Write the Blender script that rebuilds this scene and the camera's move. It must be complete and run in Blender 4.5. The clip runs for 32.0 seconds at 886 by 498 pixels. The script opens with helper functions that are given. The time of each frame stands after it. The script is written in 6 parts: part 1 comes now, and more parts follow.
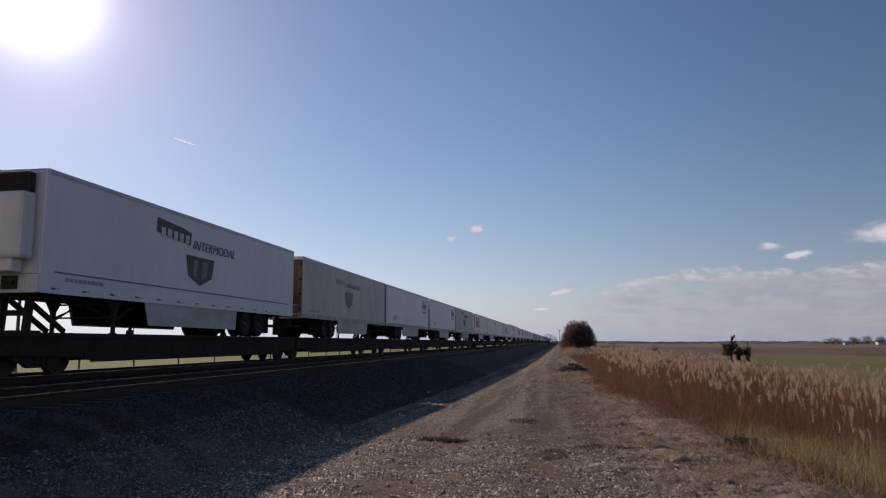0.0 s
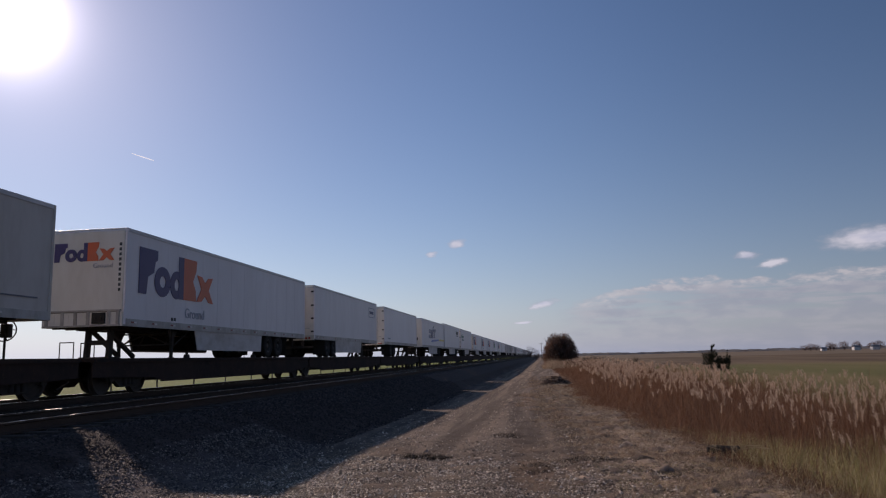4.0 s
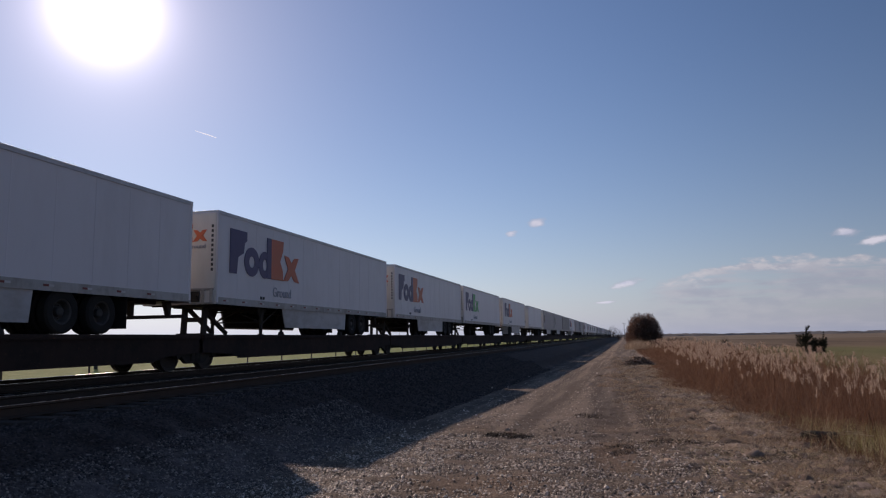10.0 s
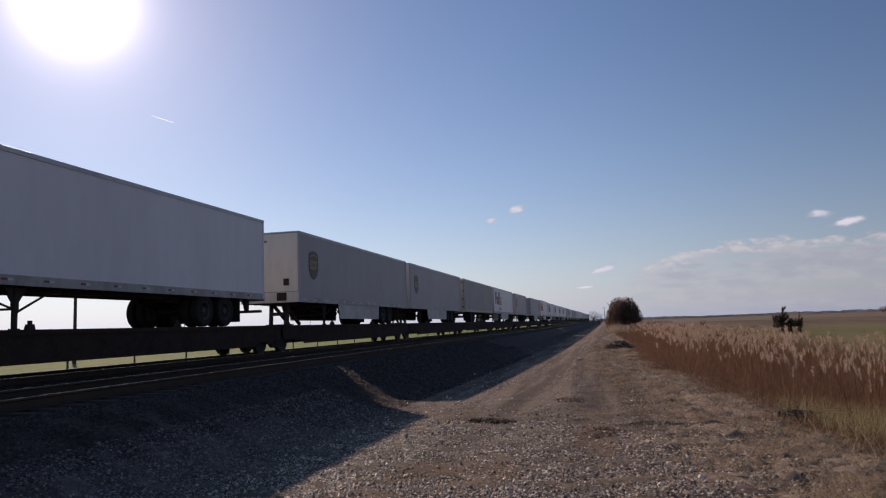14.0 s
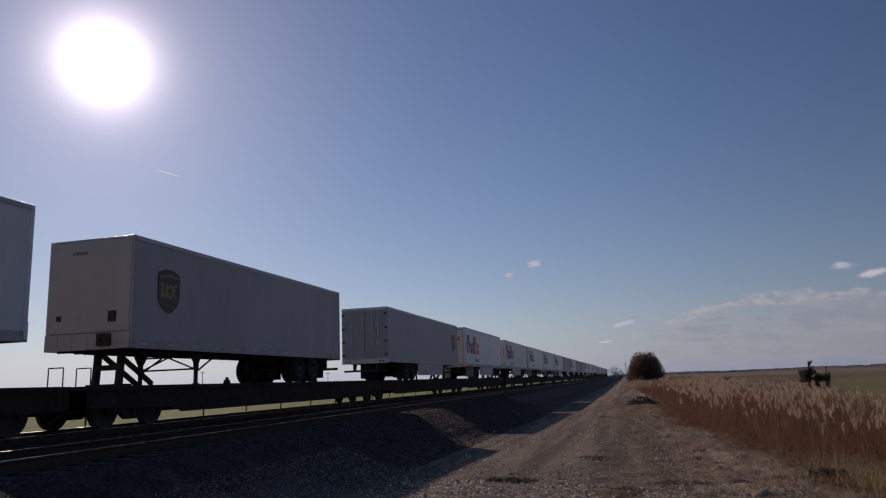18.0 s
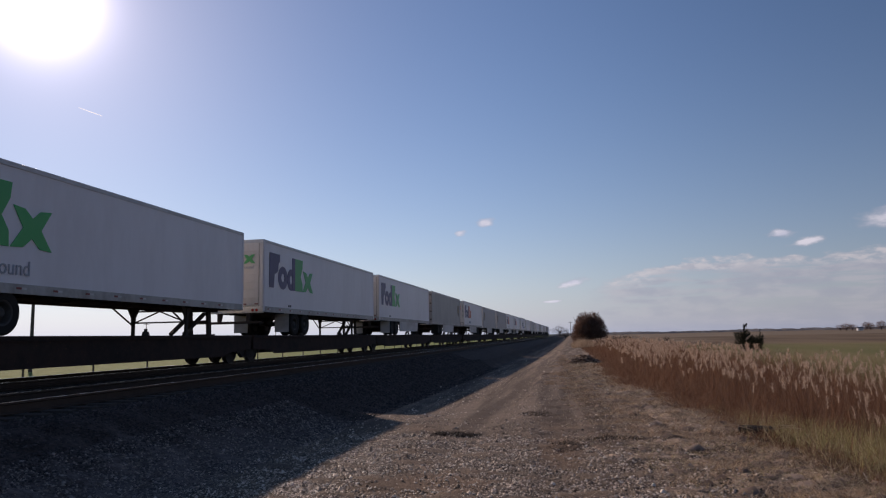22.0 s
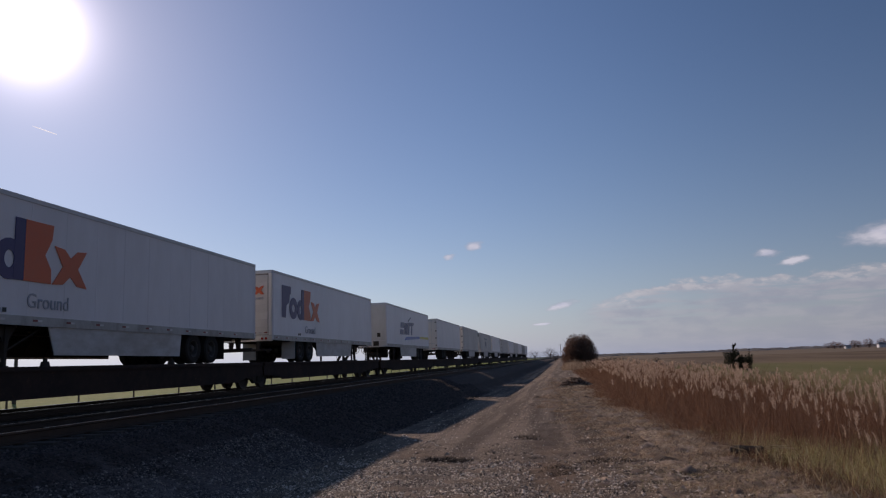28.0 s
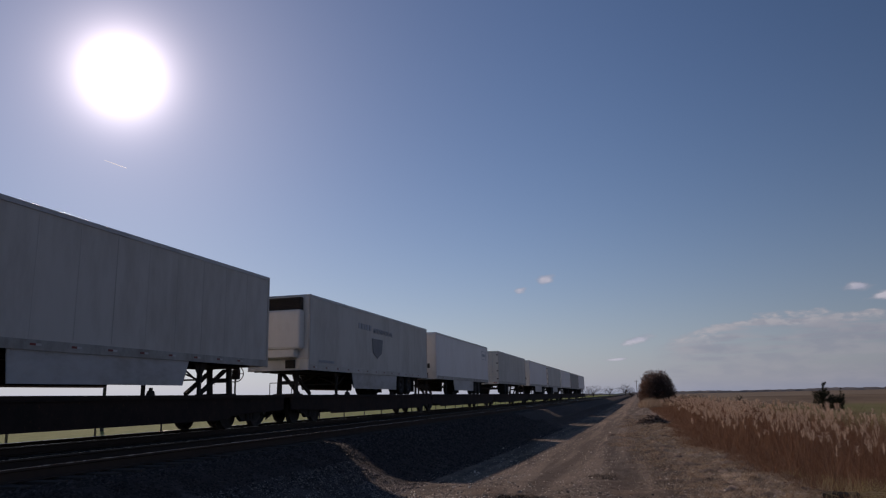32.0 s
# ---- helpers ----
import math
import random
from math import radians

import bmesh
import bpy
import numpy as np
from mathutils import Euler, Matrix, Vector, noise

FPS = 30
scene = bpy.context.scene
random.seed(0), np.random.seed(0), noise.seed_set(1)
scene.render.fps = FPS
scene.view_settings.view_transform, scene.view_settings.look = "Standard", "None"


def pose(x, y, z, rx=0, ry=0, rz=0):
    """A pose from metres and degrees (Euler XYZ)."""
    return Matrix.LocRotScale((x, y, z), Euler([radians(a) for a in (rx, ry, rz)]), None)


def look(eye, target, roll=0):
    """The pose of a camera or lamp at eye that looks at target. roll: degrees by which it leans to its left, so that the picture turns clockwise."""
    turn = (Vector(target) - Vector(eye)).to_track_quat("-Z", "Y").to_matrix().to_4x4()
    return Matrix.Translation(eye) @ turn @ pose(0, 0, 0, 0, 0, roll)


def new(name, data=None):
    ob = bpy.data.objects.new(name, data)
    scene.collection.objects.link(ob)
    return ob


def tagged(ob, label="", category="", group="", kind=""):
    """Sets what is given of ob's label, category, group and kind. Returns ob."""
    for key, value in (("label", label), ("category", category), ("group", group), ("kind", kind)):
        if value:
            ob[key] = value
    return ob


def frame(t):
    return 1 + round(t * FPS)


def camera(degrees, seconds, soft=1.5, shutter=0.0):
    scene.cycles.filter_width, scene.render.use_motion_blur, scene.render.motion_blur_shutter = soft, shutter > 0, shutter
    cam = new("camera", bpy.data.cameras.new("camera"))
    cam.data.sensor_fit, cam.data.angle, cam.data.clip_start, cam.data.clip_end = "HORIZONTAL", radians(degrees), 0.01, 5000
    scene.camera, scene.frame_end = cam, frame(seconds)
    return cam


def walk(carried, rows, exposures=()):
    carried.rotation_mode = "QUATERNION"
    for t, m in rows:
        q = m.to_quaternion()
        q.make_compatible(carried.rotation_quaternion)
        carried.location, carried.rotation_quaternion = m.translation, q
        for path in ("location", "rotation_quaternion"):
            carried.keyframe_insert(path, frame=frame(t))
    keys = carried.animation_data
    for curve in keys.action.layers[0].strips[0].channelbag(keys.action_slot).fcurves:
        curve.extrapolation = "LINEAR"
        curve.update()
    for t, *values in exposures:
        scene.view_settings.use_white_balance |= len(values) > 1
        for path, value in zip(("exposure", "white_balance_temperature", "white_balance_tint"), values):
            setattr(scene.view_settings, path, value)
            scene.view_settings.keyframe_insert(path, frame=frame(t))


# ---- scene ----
# The lane is z = 0, the tracks run along +y, the train comes towards -y.
cam = camera(63.7, 32.0, soft=1.2)
EYE = (0.0, 0.0, 1.75)
PATH = [
    (0.0, pose(*EYE, 97.45, -0.00, 9.33)),
    (0.5, pose(*EYE, 97.23, -0.18, 9.18)),
    (1.0, pose(*EYE, 97.50, -0.36, 8.80)),
    (1.5, pose(*EYE, 97.84, 0.29, 8.43)),
    (2.0, pose(*EYE, 98.21, 0.88, 8.13)),
    (2.5, pose(*EYE, 98.56, 0.85, 7.83)),
    (3.0, pose(*EYE, 98.64, 0.85, 7.53)),
    (3.5, pose(*EYE, 98.65, 1.12, 7.51)),
    (5.5, pose(*EYE, 99.07, 2.42, 9.78)),
    (6.0, pose(*EYE, 99.39, 2.36, 10.44)),
    (6.5, pose(*EYE, 99.78, 2.79, 11.17)),
    (7.0, pose(*EYE, 100.01, 2.67, 11.73)),
    (7.5, pose(*EYE, 100.57, 2.83, 15.81)),
    (8.0, pose(*EYE, 100.76, 2.81, 16.44)),
    (8.5, pose(*EYE, 100.57, 2.26, 16.04)),
    (9.0, pose(*EYE, 97.32, 1.09, 13.61)),
    (9.5, pose(*EYE, 97.24, 1.49, 13.58)),
    (10.0, pose(*EYE, 97.16, 0.92, 14.29)),
    (10.5, pose(*EYE, 95.31, 0.82, 14.11)),
    (11.0, pose(*EYE, 95.30, 0.85, 14.86)),
    (11.5, pose(*EYE, 96.20, 1.13, 16.26)),
    (12.0, pose(*EYE, 95.99, 1.45, 20.54)),
    (12.5, pose(*EYE, 96.99, 1.70, 21.91)),
    (13.0, pose(*EYE, 99.25, 2.28, 14.12)),
    (13.5, pose(*EYE, 97.63, 2.20, 14.94)),
    (14.0, pose(*EYE, 96.13, 2.03, 12.84)),
    (14.5, pose(*EYE, 98.54, 1.95, 10.51)),
    (15.0, pose(*EYE, 100.61, 1.65, 9.93)),
    (15.5, pose(*EYE, 101.36, 1.62, 10.59)),
    (17.5, pose(*EYE, 101.39, 2.59, 16.26)),
    (18.0, pose(*EYE, 100.59, 2.22, 14.32)),
    (18.5, pose(*EYE, 99.26, 1.04, 14.14)),
    (19.0, pose(*EYE, 97.80, 0.50, 11.76)),
    (19.5, pose(*EYE, 97.76, 0.65, 13.80)),
    (20.0, pose(*EYE, 97.42, 0.04, 15.32)),
    (20.5, pose(*EYE, 97.00, 0.26, 14.23)),
    (21.0, pose(*EYE, 96.80, 0.78, 12.38)),
    (21.5, pose(*EYE, 96.71, 1.28, 10.17)),
    (22.0, pose(*EYE, 97.04, 1.26, 10.21)),
    (22.5, pose(*EYE, 96.33, 0.71, 12.30)),
    (23.0, pose(*EYE, 96.52, 0.11, 12.32)),
    (23.5, pose(*EYE, 98.71, -0.02, 12.33)),
    (24.0, pose(*EYE, 97.27, 0.20, 13.79)),
    (24.5, pose(*EYE, 96.63, 0.51, 13.98)),
    (25.0, pose(*EYE, 95.17, 0.94, 14.66)),
    (25.5, pose(*EYE, 94.93, 1.44, 15.06)),
    (27.5, pose(*EYE, 97.83, 2.00, 15.64)),
    (28.0, pose(*EYE, 98.94, 2.13, 9.41)),
    (28.5, pose(*EYE, 99.58, 1.90, 7.80)),
    (29.0, pose(*EYE, 99.75, 1.53, 7.67)),
    (29.5, pose(*EYE, 100.85, 1.15, 12.86)),
    (30.0, pose(*EYE, 100.87, 0.75, 13.09)),
    (30.5, pose(*EYE, 101.17, 0.82, 14.01)),
    (31.0, pose(*EYE, 101.54, 1.04, 14.51)),
    (31.5, pose(*EYE, 101.65, 1.07, 14.79)),
    (32.0, pose(*EYE, 101.79, 1.28, 15.05)),
]
EXPOSURES = [
    (0.0, 0.05, 7160, 26),
    (1.0, 0.05, 7160, 26),
    (3.0, -0.05, 7080, 26),
    (5.5, -0.12, 7020, 26),
    (6.0, -0.15, 7020, 26),
    (7.0, -0.27, 7020, 26),
    (8.0, -0.30, 7020, 26),
    (8.6, -0.25, 7020, 26),
    (9.0, -0.10, 7020, 26),
    (10.0, 0.00, 7020, 26),
    (11.0, 0.22, 7372, 26),
    (12.0, 0.22, 7372, 26),
    (12.6, 0.10, 7180, 26),
    (13.0, -0.20, 7020, 26),
    (13.6, -0.05, 7020, 26),
    (14.0, 0.12, 7212, 26),
    (14.5, -0.05, 7020, 26),
    (15.0, -0.26, 7020, 26),
    (15.5, -0.35, 7020, 26),
    (17.5, -0.50, 7020, 26),
    (18.0, -0.44, 7020, 26),
    (19.0, -0.05, 7020, 26),
    (20.0, 0.00, 7020, 26),
    (22.0, 0.05, 7100, 26),
    (23.0, 0.14, 7244, 26),
    (23.5, -0.05, 7020, 26),
    (24.0, -0.08, 7020, 26),
    (25.0, 0.20, 7340, 26),
    (25.5, 0.20, 7340, 26),
    (27.5, 0.00, 7020, 26),
    (28.0, -0.15, 7020, 26),
    (29.0, -0.18, 7020, 26),
    (29.5, -0.33, 7020, 26),
    (30.0, -0.38, 7020, 26),
    (32.0, -0.45, 7020, 26),
]
walk(cam, PATH, EXPOSURES)

# ---------------------------------------------------------------- light
SUN_AZ, SUN_EL = radians(-40.4), radians(23.8)
SUN_DIR = Vector((math.cos(SUN_EL) * math.sin(SUN_AZ), math.cos(SUN_EL) * math.cos(SUN_AZ), math.sin(SUN_EL)))

sun_data = bpy.data.lights.new("sun", "SUN")
sun_data.energy, sun_data.angle, sun_data.color = 2.9, radians(0.53), (1.0, 0.9, 0.76)
sun = new("sun", sun_data)
sun.matrix_world = look(SUN_DIR * 200, (0, 0, 0))


class Nodes:
    """Short hand for a node tree."""

    def __init__(self, tree):
        self.tree = tree

    def add(self, kind):
        return self.tree.nodes.new(kind)

    def put(self, socket, value):
        if isinstance(value, bpy.types.NodeSocket):
            self.tree.links.new(value, socket)
        elif isinstance(value, (tuple, list)) and len(value) == 3 and socket.type == "RGBA":
            socket.default_value = (*value, 1)
        else:
            socket.default_value = value

    def math(self, op, a, b=0.0, c=0.0, clamp=False):
        n = self.add("ShaderNodeMath")
        n.operation, n.use_clamp = op, clamp
        for s, v in zip(n.inputs, (a, b, c)):
            self.put(s, v)
        return n.outputs[0]

    def step(self, value, low, high, to_low=0.0, to_high=1.0):
        n = self.add("ShaderNodeMapRange")
        n.interpolation_type = "SMOOTHSTEP"
        for s, v in zip(n.inputs, (value, low, high, to_low, to_high)):
            self.put(s, v)
        return n.outputs[0]

    def mix(self, fac, a, b):
        n = self.add("ShaderNodeMix")
        n.data_type = "RGBA"
        self.put(n.inputs[0], fac), self.put(n.inputs[6], a), self.put(n.inputs[7], b)
        return n.outputs[2]

    def noise(self, vector, scale, detail=4.0, rough=0.55):
        n = self.add("ShaderNodeTexNoise")
        self.put(n.inputs["Vector"], vector)
        n.inputs["Scale"].default_value, n.inputs["Detail"].default_value, n.inputs["Roughness"].default_value = scale, detail, rough
        return n.outputs["Fac"]

    def scaled(self, vector, x, y, z):
        n = self.add("ShaderNodeVectorMath")
        n.operation = "MULTIPLY"
        self.put(n.inputs[0], vector)
        n.inputs[1].default_value = (x, y, z)
        return n.outputs[0]


def make_world():
    world = bpy.data.worlds.new("sky")
    scene.world, world.use_nodes = world, True
    world.node_tree.nodes.clear()
    n = Nodes(world.node_tree)
    sky = n.add("ShaderNodeTexSky")
    sky.sky_type, sky.sun_disc, sky.sun_elevation, sky.sun_rotation = "NISHITA", False, SUN_EL, SUN_AZ
    sky.altitude, sky.air_density, sky.dust_density, sky.ozone_density = 200, 1.0, 0.12, 3.0
    way = n.add("ShaderNodeTexCoord").outputs["Generated"]
    sep = n.add("ShaderNodeSeparateXYZ")
    n.put(sep.inputs[0], way)
    az = n.math("DEGREES", n.math("ARCTAN2", sep.outputs[0], sep.outputs[1]))
    el = n.math("DEGREES", n.math("ARCSINE", sep.outputs[2]))
    plane = n.add("ShaderNodeCombineXYZ")
    n.put(plane.inputs[0], az), n.put(plane.inputs[1], n.math("MULTIPLY", el, 2.4))
    rough = n.noise(plane.outputs[0], 0.42, 5.0, 0.5)
    fine = n.noise(plane.outputs[0], 1.15, 4.0, 0.5)

    def puff(a, e, half_w, half_h, slant=0.0, ragged=0.9):
        """A small cloud round the direction a, e (degrees)."""
        da = n.math("SUBTRACT", az, a)
        de = n.math("SUBTRACT", n.math("SUBTRACT", el, e), n.math("MULTIPLY", da, slant))
        r = n.math("ADD", n.math("POWER", n.math("DIVIDE", da, half_w), 2.0), n.math("POWER", n.math("DIVIDE", de, half_h), 2.0))
        r = n.math("ADD", n.math("SQRT", r), n.math("MULTIPLY", n.math("SUBTRACT", fine, 0.5), ragged * 1.7))
        return n.step(r, 0.25, 1.15, 1.0, 0.0)

    cover = 0.0
    for item in ((-6.6, 9.08, 0.85, 0.42, 0.12, 0.6), (-8.6, 8.25, 0.55, 0.26, 0.1), (0.2, 4.0, 1.5, 0.3, 0.22), (23.6, 7.5, 3.4, 0.95, 0.04, 0.42),
                 (15.5, 6.95, 1.0, 0.36, 0.0), (17.2, 6.25, 1.25, 0.36, 0.12), (28.0, 8.0, 3.0, 0.9, 0.0, 0.5), (-1.5, 2.6, 1.0, 0.13, 0.05)):
        cover = n.math("MAXIMUM", cover, puff(*item))
    # the long bank: its upper edge climbs from 3.7 degrees to 5.6
    top = n.math("ADD", n.step(az, 0.0, 9.5, 3.7, 5.4), n.math("MULTIPLY", n.math("SUBTRACT", rough, 0.5), 2.2))
    below = n.math("SUBTRACT", top, el)
    bank = n.math("MULTIPLY", n.step(below, -0.10, 0.45), n.step(az, 0.8, 4.0))
    bank = n.math("MULTIPLY", bank, n.step(az, 40.0, 70.0, 1.0, 0.0))
    streak = n.step(n.noise(n.scaled(plane.outputs[0], 0.22, 1.0, 1.0), 0.75, 6.0, 0.58), 0.34, 0.58, 0.12, 1.0)
    bank_in = n.math("MULTIPLY", n.math("MULTIPLY", bank, streak), n.step(below, 0.5, 4.2, 1.0, 0.6))
    bank_in = n.math("MULTIPLY", bank_in, n.step(el, 0.3, 3.0, 0.75, 1.0))
    edge = n.math("MULTIPLY", n.math("MULTIPLY", bank, n.step(below, 0.1, 1.2, 1.0, 0.0)), n.step(fine, 0.34, 0.60, 0.2, 1.0))
    cloud = n.math("MAXIMUM", cover, n.math("MAXIMUM", n.math("MULTIPLY", bank_in, 0.8), edge), clamp=True)
    lit = n.mix(n.step(rough, 0.35, 0.65), (0.64, 0.74, 0.92), (0.86, 0.94, 1.06))
    lit = n.mix(n.math("MULTIPLY", edge, 0.85), lit, (1.32, 1.37, 1.40))

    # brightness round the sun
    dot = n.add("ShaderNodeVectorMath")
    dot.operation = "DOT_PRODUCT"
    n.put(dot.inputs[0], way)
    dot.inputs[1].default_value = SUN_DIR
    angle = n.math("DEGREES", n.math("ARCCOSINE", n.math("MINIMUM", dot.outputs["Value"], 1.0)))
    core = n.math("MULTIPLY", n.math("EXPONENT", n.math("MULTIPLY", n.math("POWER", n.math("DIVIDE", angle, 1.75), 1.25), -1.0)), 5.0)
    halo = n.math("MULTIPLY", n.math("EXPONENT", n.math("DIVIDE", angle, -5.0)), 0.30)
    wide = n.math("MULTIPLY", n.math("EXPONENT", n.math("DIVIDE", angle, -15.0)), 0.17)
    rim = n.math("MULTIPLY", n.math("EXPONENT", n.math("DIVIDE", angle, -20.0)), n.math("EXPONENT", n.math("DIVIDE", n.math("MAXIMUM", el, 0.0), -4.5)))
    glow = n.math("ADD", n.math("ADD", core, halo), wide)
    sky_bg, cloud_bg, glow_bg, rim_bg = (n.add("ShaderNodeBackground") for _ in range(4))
    haze = n.math("MULTIPLY", n.math("EXPONENT", n.math("DIVIDE", n.math("MAXIMUM", el, 0.0), -8.0)), 0.60)
    rich = n.add("ShaderNodeHueSaturation")
    rich.inputs["Saturation"].default_value, rich.inputs["Hue"].default_value = 1.15, 0.5005
    n.put(rich.inputs["Color"], sky.outputs[0])
    low = n.math("MULTIPLY", n.math("EXPONENT", n.math("DIVIDE", n.math("MAXIMUM", el, 0.0), -2.4)), 0.32)
    veiled = n.mix(n.math("ADD", haze, low), rich.outputs[0], (3.45, 4.42, 6.3))
    n.put(sky_bg.inputs[0], veiled), n.put(sky_bg.inputs[1], n.step(angle, 28.0, 68.0, 0.080, 0.062))
    n.put(cloud_bg.inputs[0], lit), n.put(cloud_bg.inputs[1], n.math("ADD", 0.43, n.math("MULTIPLY", cover, 0.26)))
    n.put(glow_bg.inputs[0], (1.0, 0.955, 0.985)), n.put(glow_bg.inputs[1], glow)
    n.put(rim_bg.inputs[0], (0.58, 0.95, 1.22)), n.put(rim_bg.inputs[1], n.math("MULTIPLY", rim, 0.85))
    mixed, summed, out = n.add("ShaderNodeMixShader"), n.add("ShaderNodeAddShader"), n.add("ShaderNodeOutputWorld")
    n.put(mixed.inputs[0], n.math("MULTIPLY", cloud, 0.9))
    n.put(mixed.inputs[1], sky_bg.outputs[0]), n.put(mixed.inputs[2], cloud_bg.outputs[0])
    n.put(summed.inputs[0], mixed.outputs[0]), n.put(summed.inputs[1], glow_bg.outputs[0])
    whole = n.add("ShaderNodeAddShader")
    n.put(whole.inputs[0], summed.outputs[0]), n.put(whole.inputs[1], rim_bg.outputs[0])
    n.put(out.inputs[0], whole.outputs[0])


make_world()

# ---------------------------------------------------------------- materials


def paint(name, colour, rough=0.5, metal=0.0, other=None, grain=6.0, amount=0.5, bump=0.0, stretch=(1, 1, 1), spread=0.06, fleck=None, specular=0.5):
    """A surface whose colour wanders between two tones at two scales, differs a little from thing to thing, and has fine relief."""
    m = bpy.data.materials.new(name)
    m.use_nodes = True
    n = Nodes(m.node_tree)
    shader = m.node_tree.nodes["Principled BSDF"]
    info = n.add("ShaderNodeObjectInfo").outputs["Random"]
    coord = n.add("ShaderNodeTexCoord").outputs["Object"]
    shift = n.add("ShaderNodeVectorMath")
    shift.operation = "ADD"
    n.put(shift.inputs[0], n.scaled(coord, *stretch))
    move = n.add("ShaderNodeCombineXYZ")
    n.put(move.inputs[0], n.math("MULTIPLY", info, 37.0)), n.put(move.inputs[1], n.math("MULTIPLY", info, 91.0))
    n.put(shift.inputs[1], move.outputs[0])
    place = shift.outputs[0]
    coarse, fine = n.noise(place, grain * 0.18, 5.0, 0.6), n.noise(place, grain, 5.0, 0.65)
    other = other or tuple(c * 0.6 for c in colour)
    fac = n.math("MULTIPLY", n.step(n.math("ADD", n.math("MULTIPLY", coarse, 0.6), n.math("MULTIPLY", fine, 0.4)), 0.38, 0.68), amount)
    tone = n.mix(fac, colour, other)
    if fleck:
        spot = n.step(n.noise(place, grain * 3.1, 3.0, 0.7), 0.60, 0.70)
        tone = n.mix(n.math("MULTIPLY", spot, 0.8), tone, fleck)
    hsv = n.add("ShaderNodeHueSaturation")
    n.put(hsv.inputs["Value"], n.math("ADD", 1.0 - spread, n.math("MULTIPLY", info, 2 * spread)))
    n.put(hsv.inputs["Color"], tone)
    n.put(shader.inputs["Base Color"], hsv.outputs[0])
    n.put(shader.inputs["Roughness"], n.math("ADD", rough - 0.08, n.math("MULTIPLY", fine, 0.16), clamp=True))
    n.put(shader.inputs["Metallic"], metal)
    n.put(shader.inputs["Specular IOR Level"], specular)
    if bump:
        b = n.add("ShaderNodeBump")
        b.inputs["Strength"].default_value, b.inputs["Distance"].default_value = 1.0, bump
        n.put(b.inputs["Height"], fine), n.put(shader.inputs["Normal"], b.outputs[0])
    return m


STREAK = (1.3, 1.3, 0.4)
WHITE = paint("white trailer paint", (0.85, 0.785, 0.81), 0.42, other=(0.68, 0.61, 0.615), grain=1.9, amount=0.42, stretch=STREAK)
CREAM = paint("aged cream paint", (0.66, 0.595, 0.56), 0.5, other=(0.46, 0.395, 0.35), grain=2.2, amount=0.7, stretch=STREAK)
GREY = paint("dull grey-brown paint", (0.42, 0.38, 0.36), 0.5, other=(0.28, 0.25, 0.24), grain=2.2, amount=0.7, stretch=STREAK)
FACE = paint("weathered end paint", (0.78, 0.735, 0.70), 0.5, other=(0.60, 0.54, 0.48), grain=2.4, amount=0.6, stretch=STREAK)
DULL = paint("dull stone-grey paint", (0.47, 0.41, 0.425), 0.5, other=(0.36, 0.34, 0.33), grain=2.2, amount=0.6, stretch=STREAK)
RUSTY = paint("rust-stained door", (0.34, 0.20, 0.12), 0.7, other=(0.13, 0.06, 0.035), grain=5.0, amount=0.9, stretch=STREAK)
DOOR_DARK = paint("dark door", (0.05, 0.045, 0.045), 0.5, other=(0.16, 0.07, 0.05), grain=4.0)
SKIRT = paint("grimy white skirt panel", (0.60, 0.56, 0.56), 0.5, other=(0.34, 0.285, 0.25), grain=2.4, amount=0.75, stretch=(0.8, 0.8, 1.6))
LOW_RAIL = paint("grimy lower rail", (0.50, 0.46, 0.44), 0.5, other=(0.26, 0.215, 0.185), grain=3.0, amount=0.8, stretch=(1.5, 1.5, 1.0))
KICK = paint("rusty scuffed kick plate", (0.30, 0.255, 0.22), 0.6, other=(0.15, 0.10, 0.075), grain=5.0, amount=0.9)
TOP_RAIL = paint("pale top rail", (0.60, 0.56, 0.57), 0.42, 0.2, grain=5.0)
ALU = paint("worn aluminium", (0.62, 0.62, 0.63), 0.38, 0.75, other=(0.40, 0.39, 0.38), grain=5.0, amount=0.7)
STEEL_DARK = paint("dark greasy steel", (0.044, 0.036, 0.034), 0.75, 0.0, specular=0.2, other=(0.075, 0.058, 0.047), grain=7.0, amount=0.8, bump=0.004)
DECK_RED = paint("oxide-red deck paint", (0.058, 0.034, 0.028), 0.85, specular=0.15, other=(0.03, 0.023, 0.021), grain=4.0, amount=0.9, bump=0.004, fleck=(0.10, 0.055, 0.035))
RUBBER = paint("tyre rubber", (0.026, 0.023, 0.022), 0.85, specular=0.2, other=(0.045, 0.038, 0.034), grain=9.0, bump=0.003)
RIM = paint("dusty steel rim", (0.075, 0.066, 0.062), 0.7, 0.1, other=(0.04, 0.034, 0.03), grain=8.0, amount=0.8)
WHEEL_STEEL = paint("wheel steel", (0.05, 0.038, 0.033), 0.75, 0.0, other=(0.075, 0.052, 0.042), grain=9.0)
RAIL_SIDE = paint("rusted rail", (0.085, 0.055, 0.043), 0.9, specular=0.1, other=(0.06, 0.043, 0.036), grain=8.0, bump=0.002)
RAIL_TOP = paint("polished rail head", (0.56, 0.54, 0.52), 0.26, 1.0, other=(0.24, 0.22, 0.21), grain=5.0, amount=0.4)
TIE_WOOD = paint("creosoted wood", (0.075, 0.06, 0.053), 0.9, specular=0.1, other=(0.12, 0.10, 0.086), grain=7.0, bump=0.006, stretch=(0.4, 3, 3))
